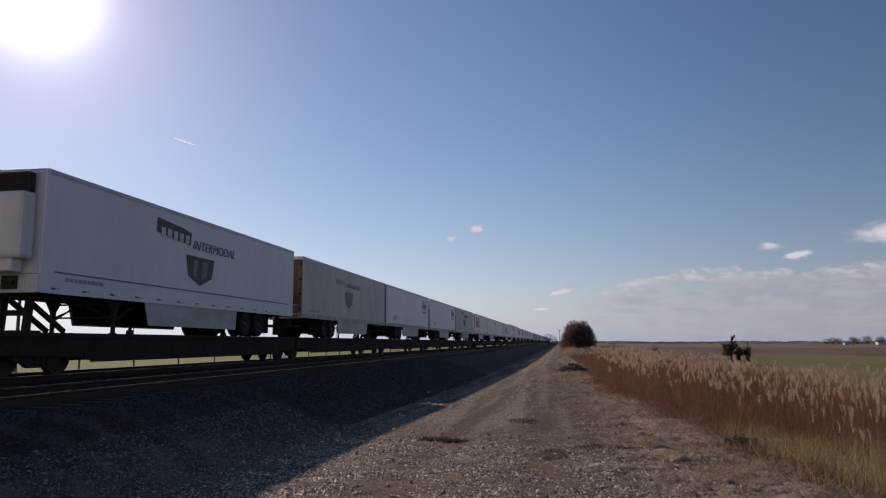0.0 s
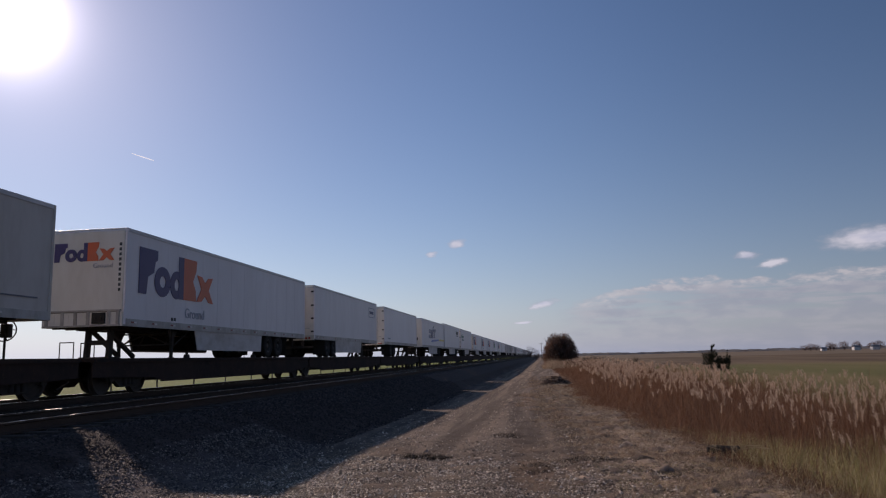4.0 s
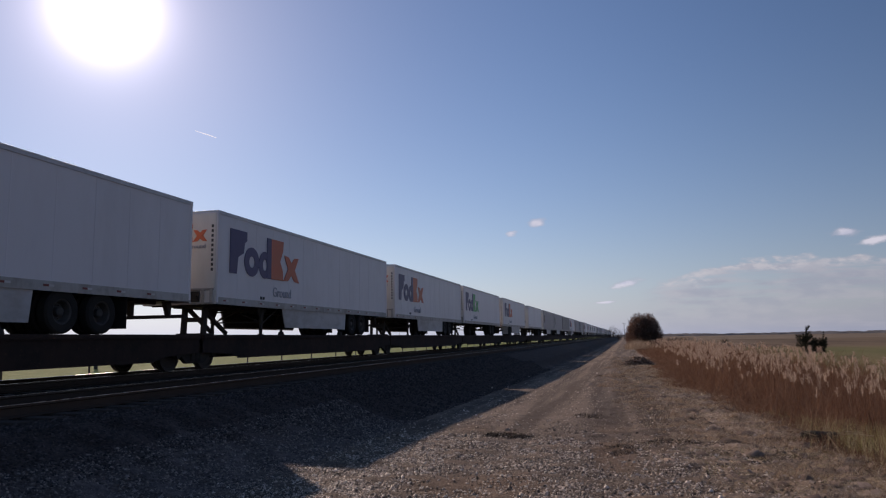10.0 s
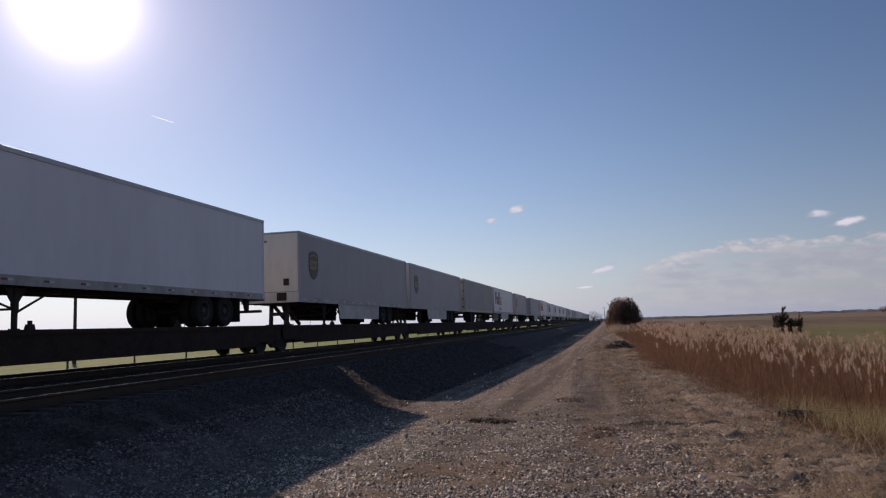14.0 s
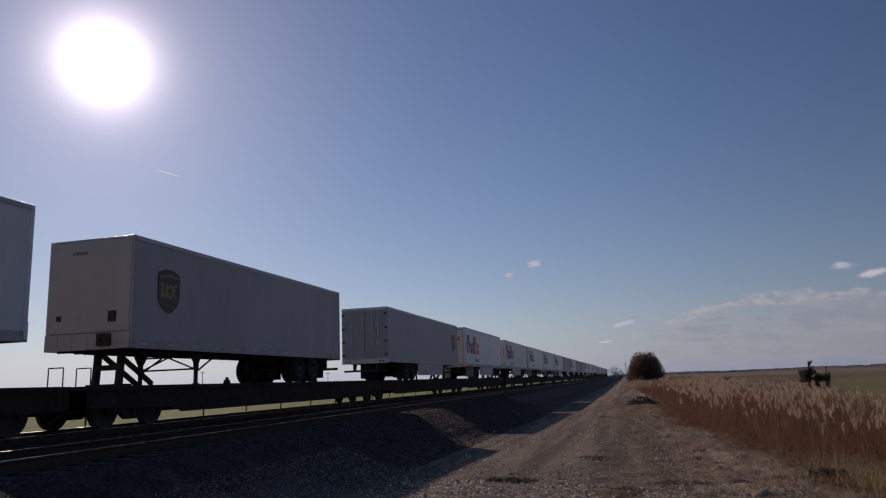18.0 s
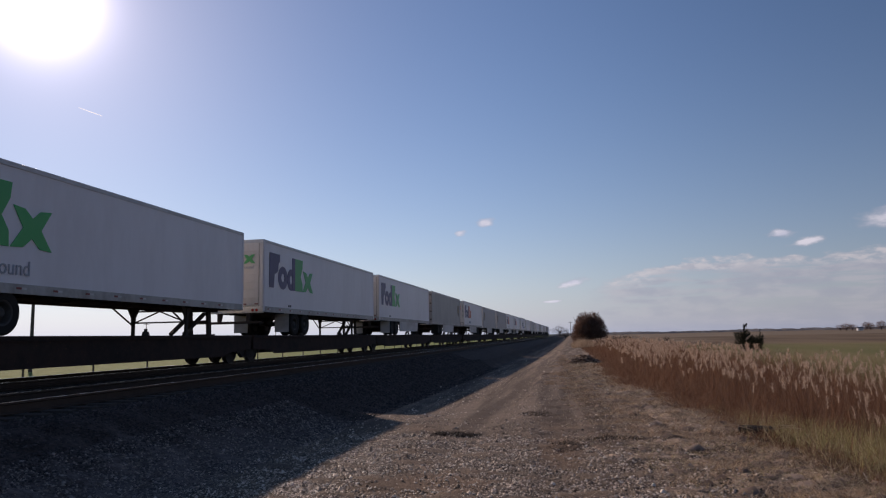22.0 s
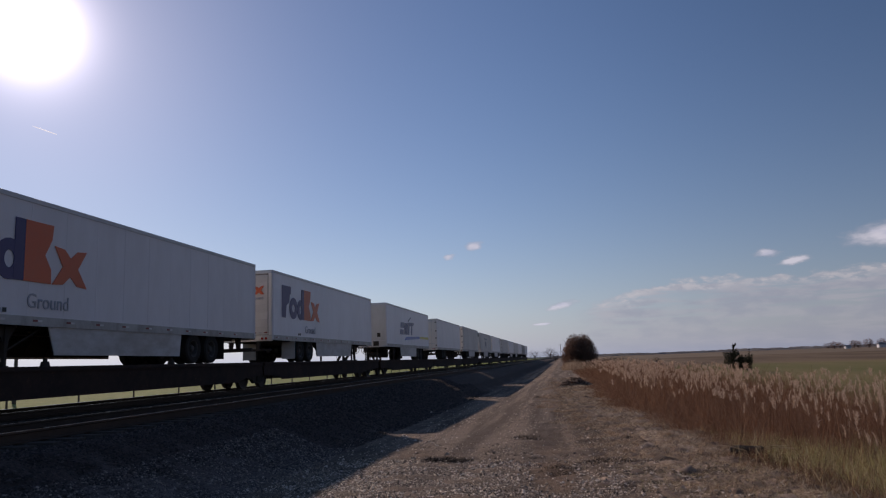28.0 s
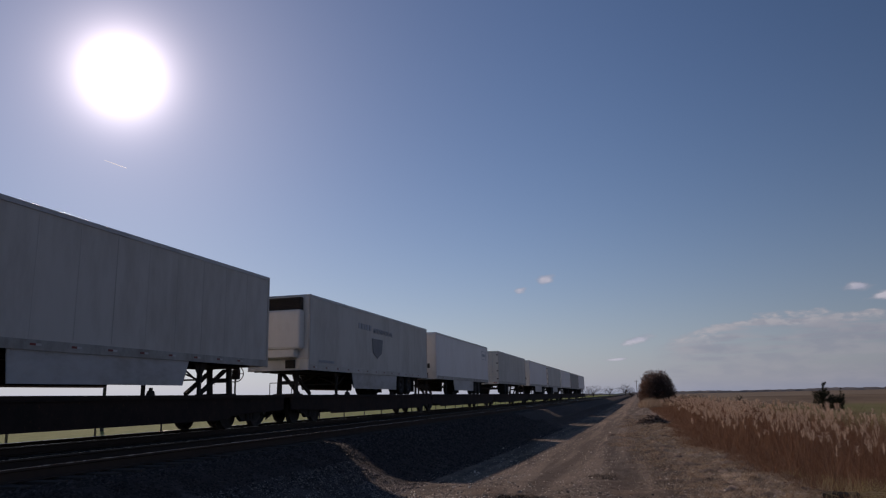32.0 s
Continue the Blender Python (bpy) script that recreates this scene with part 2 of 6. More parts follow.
PURPLE = paint("purple lettering", (0.065, 0.045, 0.15), 0.45, other=(0.10, 0.08, 0.18), grain=3.0, amount=0.6)
ORANGE = paint("orange lettering", (0.75, 0.14, 0.05), 0.45, other=(0.62, 0.16, 0.08), grain=3.0, amount=0.6)
GREEN = paint("green lettering", (0.04, 0.42, 0.12), 0.45, other=(0.08, 0.42, 0.16), grain=3.0, amount=0.6)
SLATE = paint("slate lettering", (0.13, 0.13, 0.17), 0.5, other=(0.22, 0.22, 0.25), grain=3.0, amount=0.7)
BLACK = paint("black lettering", (0.03, 0.03, 0.035), 0.5, other=(0.09, 0.09, 0.095), grain=4.0, amount=0.7)
PALE = paint("faded grey lettering", (0.46, 0.45, 0.50), 0.5, grain=3.0, amount=0.4)
NAVY = paint("navy lettering", (0.035, 0.045, 0.16), 0.4, other=(0.07, 0.08, 0.2), grain=3.0)
BLUE = paint("blue stripe", (0.05, 0.13, 0.48), 0.4, other=(0.08, 0.16, 0.45), grain=3.0)
YELLOW = paint("yellow stripe", (0.72, 0.58, 0.10), 0.45, other=(0.6, 0.5, 0.15), grain=3.0)
SHIELD_BROWN = paint("brown emblem", (0.12, 0.08, 0.06), 0.5, grain=4.0)
SHIELD_GOLD = paint("gold emblem", (0.36, 0.25, 0.09), 0.5, grain=4.0)
DEEP_GREEN = paint("deep green lettering", (0.06, 0.19, 0.15), 0.45, grain=4.0)
TAPE_WHITE = paint("white reflective tape", (0.66, 0.62, 0.62), 0.35, grain=6.0)
TAPE_RED = paint("red reflective tape", (0.26, 0.04, 0.035), 0.35, grain=6.0)
LAMP_RED = paint("red marker lens", (0.45, 0.03, 0.02), 0.25, grain=6.0)

# ---------------------------------------------------------------- mesh tools
MESHES = {}


def box_into(bm, x0, x1, y0, y1, z0, z1, bevel=0.0):
    made = bmesh.ops.create_cube(bm, size=1)["verts"]
    for v in made:
        v.co = ((x0 + x1) / 2 + v.co.x * (x1 - x0), (y0 + y1) / 2 + v.co.y * (y1 - y0), (z0 + z1) / 2 + v.co.z * (z1 - z0))
    if bevel:
        edges = list({e for v in made for e in v.link_edges})
        bmesh.ops.bevel(bm, geom=edges, offset=bevel, segments=2, affect="EDGES", profile=0.5)


def tube_into(bm, a, b, r0, r1=None, sides=10):
    """A round bar from a to b."""
    a, b = Vector(a), Vector(b)
    turn = (b - a).to_track_quat("Z", "Y").to_matrix().to_4x4()
    bmesh.ops.create_cone(bm, cap_ends=True, segments=sides, radius1=r0, radius2=r0 if r1 is None else r1, depth=(b - a).length,
                          matrix=Matrix.Translation((a + b) / 2) @ turn)


def bar_into(bm, a, b, w, h):
    """A square bar from a to b."""
    a, b = Vector(a), Vector(b)
    turn = (b - a).to_track_quat("Z", "Y").to_matrix().to_4x4()
    made = bmesh.ops.create_cube(bm, size=1, matrix=Matrix.Translation((a + b) / 2) @ turn @ Matrix.Diagonal((w, h, (b - a).length, 1)))
    return made


def lathe_into(bm, profile, axis_x, y, z, steps=28, caps=True):
    """Turn (x, radius) pairs about a line along x."""
    rings = []
    for x, r in profile:
        rings.append([bm.verts.new((axis_x + x, y + r * math.cos(2 * math.pi * i / steps), z + r * math.sin(2 * math.pi * i / steps))) for i in range(steps)])
    for p, q in zip(rings, rings[1:]):
        for i in range(steps):
            bm.faces.new((p[i], p[(i + 1) % steps], q[(i + 1) % steps], q[i]))
    for ring in (rings[0], rings[-1]):
        if caps and len({v.co[:] for v in ring}) > 2:
            bm.faces.new(ring)
    bmesh.ops.recalc_face_normals(bm, faces=bm.faces)


def plate_into(bm, points, x0, x1):
    """A flat outline of (y, z) points, thick from x0 to x1."""
    a = [bm.verts.new((x0, y, z)) for y, z in points]
    b = [bm.verts.new((x1, y, z)) for y, z in points]
    bm.faces.new(a), bm.faces.new(b)
    for i in range(len(a)):
        j = (i + 1) % len(a)
        bm.faces.new((a[i], a[j], b[j], b[i]))
    bmesh.ops.recalc_face_normals(bm, faces=bm.faces)


def mesh_of(key, material, fill):
    """The shared mesh named by key, filled once."""
    key = (key, material.name, HIGH)
    if key not in MESHES:
        bm = bmesh.new()
        fill(bm)
        me = bpy.data.meshes.new(str(key[0]))
        bm.to_mesh(me)
        bm.free()
        me.materials.append(material)
        MESHES[key] = me
    return MESHES[key]


def part(name, mesh, parent, m=None, label=""):
    ob = new(name, mesh)
    ob.parent = parent
    if m is not None:
        ob.matrix_basis = m
    return tagged(ob, label)


def at(x, y, z):
    return Matrix.Translation((x, y, z))


def raw_mesh(name, verts, faces, material):
    """A mesh from arrays: verts (n, 3), faces (m, 3 or 4)."""
    me = bpy.data.meshes.new(name)
    k = faces.shape[1]
    me.vertices.add(len(verts)), me.loops.add(faces.size), me.polygons.add(len(faces))
    me.vertices.foreach_set("co", np.ascontiguousarray(verts, dtype=np.float32).ravel())
    me.loops.foreach_set("vertex_index", np.ascontiguousarray(faces, dtype=np.int32).ravel())
    me.polygons.foreach_set("loop_start", np.arange(0, faces.size, k, dtype=np.int32))
    me.update(calc_edges=True)
    me.validate()
    me.materials.append(material)
    return me


RAIL_Z, DECK_Z = 0.95, 1.98
HIGH = 3.84             # a common trailer's roof above the deck
FAR_TRACK, NEAR_TRACK = -13.35, -8.85
rng = np.random.default_rng(7)

# ---------------------------------------------------------------- ground


def lane_edge(y):
    """Where the lane's verge gives way to the reeds."""
    return 0.16 * np.sin(y * 0.9) + 0.12 * np.sin(y * 2.3 + 1) + np.interp(y, [-50, 6, 10, 14, 22, 28, 60, 100, 4000], [3.8, 3.6, 3.35, 3.0, 2.3, 1.5, 1.6, 1.4, 1.4])


# bare brown earth worn into the gravel: x, y, half width, half length
BARE = ((-1.8, 8.7, 0.85, 0.85), (-2.6, 7.2, 0.5, 0.5), (-0.25, 11.3, 0.36, 1.7), (-0.3, 16.5, 0.42, 3.4), (-2.2, 19.5, 0.5, 4.5), (-2.6, 13.9, 0.7, 0.6), (0.0, 26.0, 0.5, 6.0), (-2.1, 32.0, 0.45, 7.0))


LUMPS = [(random.Random(k).uniform(0, 2 * math.pi), 0.42 * 1.22 ** k, random.Random(k + 50).uniform(0, 6.3)) for k in range(9)]


def lumps(x, y):
    """Uneven hummocks between half a metre and two metres wide, about -1 to 1."""
    total = 0.0
    for way, length, phase in LUMPS:
        u, v = x * math.cos(way) + y * math.sin(way), y * math.cos(way) - x * math.sin(way)
        total = total + np.sin(2 * math.pi * u / length + phase + 1.7 * np.sin(v * 2.3 / length + phase)) * (0.25 + 0.2 * length)
    return total / 1.6


def ground_z(x, y):
    """Height of the ground: lane at 0, ballast bed to the left, ditch and fields to the right."""
    e = lane_edge(y)
    bed = np.interp(x, [-30, -24, -18.2, -16.1, -6.95, -6.7, -5.4, -5.0, -3.4], [-0.1, -0.15, 0.05, 0.735, 0.735, 0.67, 0.12, 0.03, 0.0])
    ditch = np.interp(x - e, [-0.6, 0.3, 2.2, 6.0, 9.0, 30.0], [0.0, -0.08, -0.75, -0.8, -0.55, -0.45])
    z = np.where(x < -3.4, bed, ditch)
    lane = np.exp(-((x + 1.9) / 0.45) ** 2) + np.exp(-((x + 0.15) / 0.45) ** 2)
    rough = lumps(x, y) * np.interp(x - e, [-6.5, -3.6, -2.6, -1.6, -0.3, 0.6, 2.0], [0.007, 0.009, 0.018, 0.036, 0.042, 0.03, 0.0]) * (x > -6.3) * np.interp(y, [3, 60, 90], [1.0, 1.0, 0.0])
    swale = np.interp(y, [14, 22, 34, 60, 110], [0.0, 0.12, 0.22, 0.34, 0.42]) * np.interp(x, [-5.6, -5.0, -2.9, -1.2], [0.0, 1.0, 1.0, 0.0])
    return z + rough - swale - 0.035 * lane * (np.abs(y) < 300) + 0.012 * np.sin(x * 1.1 + 0.6 * np.sin(y * 0.2)) * np.sin(y * 0.17 + x) * (x > -5)


def make_ground():
    xs = np.unique(np.concatenate([-np.geomspace(20, 3000, 26), np.arange(-20, -6.5, 0.17), np.arange(-6.5, 5, 0.09), np.arange(5, 14, 0.2), np.geomspace(14, 3000, 34)]))
    ys = np.unique(np.concatenate([np.linspace(-400, 2, 24), np.arange(2, 26, 0.1), np.arange(26, 60, 0.3), np.geomspace(60, 4200, 100)]))
    gx, gy = np.meshgrid(xs, ys)
    z = ground_z(gx, gy)
    z += lumps(gx * 1.7, gy * 1.7) * 0.012 * (np.abs(gx) < 16) * (gy < 60) * (gy > 2)
    verts = np.stack([gx, gy, z], -1).reshape(-1, 3)
    w = len(xs)
    i = (np.arange(len(ys) - 1)[:, None] * w + np.arange(w - 1)[None]).ravel()
    faces = np.stack([i, i + 1, i + 1 + w, i + w], -1)
    m = bpy.data.materials.new("lane, ballast and fields")
    m.use_nodes = True
    n = Nodes(m.node_tree)
    shader = m.node_tree.nodes["Principled BSDF"]
    co = n.add("ShaderNodeTexCoord").outputs["Object"]
    sep = n.add("ShaderNodeSeparateXYZ")
    n.put(sep.inputs[0], co)
    x, y = sep.outputs[0], sep.outputs[1]
    wob = n.math("SUBTRACT", n.noise(co, 0.7, 5.0, 0.6), 0.5)
    wx = n.math("ADD", x, n.math("MULTIPLY", wob, 2.6))
    grit, stones, patch = n.noise(co, 34.0, 4.0, 0.7), n.noise(co, 11.0, 5.0, 0.7), n.noise(co, 0.55, 5.0, 0.62)
    gravel = n.mix(n.step(grit, 0.35, 0.65), (0.05, 0.036, 0.027), (0.30, 0.225, 0.165))
    gravel = n.mix(n.step(patch, 0.42, 0.62, 0.0, 0.75), gravel, (0.215, 0.152, 0.110))
    tracks = n.noise(n.scaled(co, 1.0, 0.09, 1.0), 2.6, 5.0, 0.65)
    gravel = n.mix(n.step(tracks, 0.5, 0.68, 0.0, 0.6), gravel, (0.085, 0.065, 0.052))
    gravel = n.mix(n.step(n.noise(co, 2.3, 6.0, 0.7), 0.56, 0.70, 0.0, 0.6), gravel, (0.36, 0.29, 0.23))
    bare = 0.0
    for bx, by, rx, ry in BARE:
        r = n.math("ADD", n.math("POWER", n.math("DIVIDE", n.math("SUBTRACT", x, bx), rx), 2.0), n.math("POWER", n.math("DIVIDE", n.math("SUBTRACT", y, by), ry), 2.0))
        r = n.math("ADD", n.math("SQRT", r), n.math("MULTIPLY", wob, 1.8))
        bare = n.math("MAXIMUM", bare, n.step(r, 0.6, 1.25, 1.0, 0.0))
    earth = n.mix(n.step(stones, 0.3, 0.7), (0.18, 0.112, 0.070), (0.25, 0.163, 0.105))
    gravel = n.mix(n.math("MULTIPLY", bare, 0.6), gravel, earth)
    stony_lane = n.step(n.math("ADD", y, n.math("MULTIPLY", wob, 9.0)), 11.5, 17.0, 1.0, 0.0)
    ruts = n.noise(n.scaled(co, 1.0, 0.05, 1.0), 1.9, 4.0, 0.6)
    dust = n.mix(n.step(ruts, 0.4, 0.62), (0.105, 0.077, 0.059), (0.25, 0.19, 0.145))
    dust = n.mix(n.step(grit, 0.4, 0.7, 0.0, 0.35), dust, (0.30, 0.235, 0.18))
    gravel = n.mix(stony_lane, dust, gravel)
    straw = n.mix(n.step(stones, 0.35, 0.65), (0.235, 0.168, 0.122), (0.60, 0.455, 0.33))
    straw = n.mix(n.step(n.noise(n.scaled(co, 1, 0.5, 1), 1.9, 5.0, 0.65), 0.48, 0.64, 0.0, 0.6), straw, (0.11, 0.077, 0.058))
    ballast = n.mix(n.step(stones, 0.3, 0.7), (0.052, 0.038, 0.034), (0.108, 0.08, 0.071))
    toe = n.mix(n.step(stones, 0.3, 0.7), (0.11, 0.084, 0.075), (0.25, 0.196, 0.174))
    stony = n.step(n.math("ADD", y, n.math("MULTIPLY", wob, 9.0)), 9.5, 15.0, 1.0, 0.0)
    ballast = n.mix(n.math("MULTIPLY", n.step(wx, -6.5, -5.2), stony), ballast, toe)
    soil = n.mix(stones, (0.10, 0.07, 0.045), (0.20, 0.13, 0.075))
    big = n.noise(n.scaled(co, 1.0, 0.25, 1.0), 0.05, 5.0, 0.6)
    green = n.mix(n.step(big, 0.35, 0.65), (0.15, 0.146, 0.05), (0.225, 0.182, 0.08))
    brown = n.mix(n.step(big, 0.4, 0.6), (0.13, 0.088, 0.055), (0.20, 0.14, 0.085))
    lime = n.mix(n.step(n.noise(co, 1.3, 5.0, 0.6), 0.3, 0.7), (0.12, 0.165, 0.03), (0.205, 0.245, 0.055))
    c = n.mix(n.step(wx, -5.3, -3.9), ballast, gravel)
    c = n.mix(n.step(wx, 0.5, 1.7), c, straw)
    c = n.mix(n.step(wx, 2.6, 3.4), c, soil)
    c = n.mix(n.step(wx, 9.0, 11.0), c, green)
    far = n.math("ADD", y, n.math("MULTIPLY", x, 0.35))
    c = n.mix(n.math("MULTIPLY", n.step(n.math("ADD", far, n.math("MULTIPLY", wob, 40.0)), 118.0, 150.0), n.step(wx, 2.6, 3.4)), c, brown)
    c = n.mix(n.math("MULTIPLY", n.step(far, 330.0, 345.0), n.step(wx, 2.6, 3.4)), c, n.mix(0.5, brown, (0.26, 0.205, 0.145)))
    c = n.mix(n.step(wx, -18.6, -17.2, 1.0, 0.0), c, lime)
    n.put(shader.inputs["Base Color"], c)
    n.put(shader.inputs["Roughness"], 0.93)
    n.put(shader.inputs["Specular IOR Level"], 0.12)
    b = n.add("ShaderNodeBump")
    b.inputs["Strength"].default_value, b.inputs["Distance"].default_value = 1.0, 0.03
    n.put(b.inputs["Height"], n.math("ADD", n.math("MULTIPLY", stones, 0.7), n.math("MULTIPLY", grit, 0.5)))
    n.put(shader.inputs["Normal"], b.outputs[0])
    me = raw_mesh("ground", verts, faces, m)
    me.polygons.foreach_set("use_smooth", np.ones(len(me.polygons), dtype=bool))
    tagged(new("ground", me), "gravel lane, ballast bed, ditch and autumn fields", "ground", kind="structure")


make_ground()


def tie_fill(bm):
    box_into(bm, -1.3, 1.3, -0.115, 0.115, -0.17, 0.0, 0.012)


def make_track(name, x):
    track = tagged(new(name), "railway track with steel rails on wooden ties", "track", kind="structure")
    track.location = (x, 0, 0)
    # rail: foot, web and head, with the polished running band on top
    def rail_fill(bm):
        outline = [(-0.07, 0.0), (0.07, 0.0), (0.07, 0.012), (0.012, 0.03), (0.012, 0.125), (0.036, 0.14), (0.036, 0.168), (-0.036, 0.168),
                   (-0.036, 0.14), (-0.012, 0.125), (-0.012, 0.03), (-0.07, 0.012)]
        a = [bm.verts.new((u, -60, v)) for u, v in outline]
        b = [bm.verts.new((u, 2600, v)) for u, v in outline]
        for i in range(len(a)):
            j = (i + 1) % len(a)
            bm.faces.new((a[i], a[j], b[j], b[i]))
        bm.faces.new(a), bm.faces.new(b)
        bmesh.ops.recalc_face_normals(bm, faces=bm.faces)

    def band_fill(bm):
        box_into(bm, -0.031, 0.031, -60, 2600, 0.168, 0.172)

    for side in (-0.7525, 0.7525):
        r = part("rail", mesh_of("rail", RAIL_SIDE, rail_fill), track, at(side, 0, RAIL_Z - 0.172))
        part("running_band", mesh_of("running_band", RAIL_TOP, band_fill), r, label="polished steel running surface")
    tie = mesh_of("tie", TIE_WOOD, tie_fill)
    for i in range(150):
        part("tie", tie, track, at(random.uniform(-0.04, 0.04), -6 + i * 0.53, RAIL_Z - 0.176) @ Matrix.Rotation(random.uniform(-0.01, 0.01), 4, "Z"))
    def far_ties(bm):
        for i in range(150, 700):
            box_into(bm, -1.3, 1.3, -6 + i * 0.53 - 0.115, -6 + i * 0.53 + 0.115, -0.17, 0.0)
    tagged(part("distant_ties", mesh_of("far ties", TIE_WOOD, far_ties), track, at(0, 0, RAIL_Z - 0.176)), kind="stuff")


make_track("track_1", NEAR_TRACK)
make_track("track_2", FAR_TRACK)

# ---------------------------------------------------------------- trailers
SPEED = 20.67           # metres a second, towards -y
MOVERS = []
HALF = 1.3              # half a trailer's width
LOW = 0.95              # a trailer body's floor above the deck


def body_fill(length):
    def fill(bm):
        box_into(bm, -HALF + 0.02, HALF - 0.02, 0.03, length - 0.03, LOW + 0.05, HIGH - 0.03, 0.03)
    return fill


def roof_fill(length):
    def fill(bm):
        box_into(bm, -HALF + 0.06, HALF - 0.06, 0.05, length - 0.05, HIGH - 0.028, HIGH + 0.012, 0.01)
        for i in range(int(length / 0.62)):
            box_into(bm, -HALF + 0.09, HALF - 0.09, 0.4 + i * 0.62, 0.43 + i * 0.62, HIGH + 0.008, HIGH + 0.024)
    return fill


def rail_strip_fill(length, z0, z1, lip):
    def fill(bm):
        box_into(bm, -0.02, 0.024, 0.012, length - 0.012, z0, z1, 0.008)
        box_into(bm, 0.0, 0.03, 0.012, length - 0.012, z0, z0 + lip)
    return fill


def corner_fill(bm):
    box_into(bm, -0.05, 0.05, -0.05, 0.05, LOW + 0.02, HIGH - 0.005, 0.02)


def seam_fill(bm):
    box_into(bm, -0.004, 0.0025, -0.012, 0.012, LOW + 0.26, HIGH - 0.14)


def rib_fill(bm):
    box_into(bm, -0.004, 0.008, -0.06, 0.06, LOW + 0.2, HIGH - 0.12, 0.003)


def dash_fill(bm):
    box_into(bm, -0.002, 0.006, -0.075, 0.075, -0.024, 0.024)


def tyre_fill(bm):
    for x in (-0.33, 0.0):
        lathe_into(bm, [(x + 0.02, 0.29), (x + 0.01, 0.45), (x + 0.05, 0.5), (x + 0.24, 0.5), (x + 0.28, 0.45), (x + 0.27, 0.29), (x + 0.02, 0.29)], 0, 0, 0.5, 26, False)


def rim_fill(bm):
    lathe_into(bm, [(0.10, 0.05), (0.10, 0.20), (0.24, 0.25), (0.262, 0.295), (0.235, 0.3), (-0.3, 0.3), (-0.3, 0.05)], 0, 0, 0.5, 22)
    lathe_into(bm, [(0.09, 0.11), (0.21, 0.105), (0.235, 0.07), (0.24, 0.0001)], 0, 0, 0.5, 16)
    for i in range(10):
        a = 2 * math.pi * i / 10
        tube_into(bm, (0.10, 0.155 * math.cos(a), 0.5 + 0.155 * math.sin(a)), (0.135, 0.155 * math.cos(a), 0.5 + 0.155 * math.sin(a)), 0.016, sides=6)


def bogie_fill(bm):
    for x in (-0.5, 0.5):
        box_into(bm, x - 0.05, x + 0.05, -1.6, 1.6, 0.74, LOW - 0.002, 0.01)
        for y in (-0.62, 0.62):
            plate_into(bm, [(y - 0.3, 0.74), (y + 0.3, 0.74), (y + 0.12, 0.42), (y - 0.12, 0.42)], x - 0.04, x + 0.04)
            bar_into(bm, (x, y - 0.5, 0.62), (x, y + 0.5, 0.62), 0.08, 0.06)
    for y in (-0.62, 0.62):
        tube_into(bm, (-0.9, y, 0.5), (0.9, y, 0.5), 0.064)
        tube_into(bm, (-0.2, y + 0.2, 0.55), (-0.2, y + 0.45, 0.55), 0.1)
        tube_into(bm, (0.2, y + 0.2, 0.55), (0.2, y + 0.45, 0.55), 0.1)
    for y in (-1.2, -0.05, 1.2):
        box_into(bm, -0.5, 0.5, y - 0.05, y + 0.05, 0.78, 0.9)


def flap_fill(bm):
    box_into(bm, -0.32, 0.32, -0.006, 0.006, 0.14, LOW - 0.004)


def leg_fill(bm):
    box_into(bm, -0.06, 0.06, -0.06, 0.06, 0.42, LOW - 0.002, 0.008)
    box_into(bm, -0.045, 0.045, -0.045, 0.045, 0.03, 0.43)
    box_into(bm, -0.075, 0.075, -0.085, 0.085, 0.002, 0.03, 0.006)
    plate_into(bm, [(-0.34, LOW - 0.004), (0.34, LOW - 0.004), (0.06, 0.55), (-0.06, 0.55)], -0.025, 0.025)


def leg_brace_fill(bm):
    for z in (0.45, 0.82):
        bar_into(bm, (-0.9, 0, z), (0.9, 0, z), 0.05, 0.05)
    bar_into(bm, (-0.88, 0, 0.46), (0.0, 0.0, 0.81), 0.04, 0.04)
    bar_into(bm, (0.88, 0, 0.46), (0.0, 0.0, 0.81), 0.04, 0.04)


def leg_stay_fill(bm):
    bar_into(bm, (0, 0, 0.35), (0, 1.15, LOW - 0.03), 0.04, 0.04)


def skirt_fill(bm):
    plate_into(bm, [(0.0, LOW - 0.004), (6.1, LOW - 0.004), (6.02, 0.24), (0.25, 0.26)], -0.012, 0.012)
    box_into(bm, -0.02, 0.02, 0.1, 6.0, LOW - 0.06, LOW - 0.004)


def skirt_liner_fill(bm):
    # dark liner sheet, added to blacken the skirt's inner face; the bars are braces
    plate_into(bm, [(0.06, LOW - 0.07), (6.02, LOW - 0.07), (5.95, 0.29), (0.28, 0.31)], -0.07, -0.045)
    for k in range(7):
        bar_into(bm, (-0.06, 0.5 + k * 0.85, 0.32), (-0.4, 0.5 + k * 0.85, LOW - 0.03), 0.05, 0.03)


def bumper_fill(bm):
    box_into(bm, -1.2, 1.2, 0.0, 0.1, 0.47, 0.57, 0.008)
    for x in (-0.62, 0.62):
        plate_into(bm, [(-0.16, LOW - 0.002), (0.11, LOW - 0.002), (0.1, 0.55), (0.0, 0.55)], x - 0.07, x + 0.07)


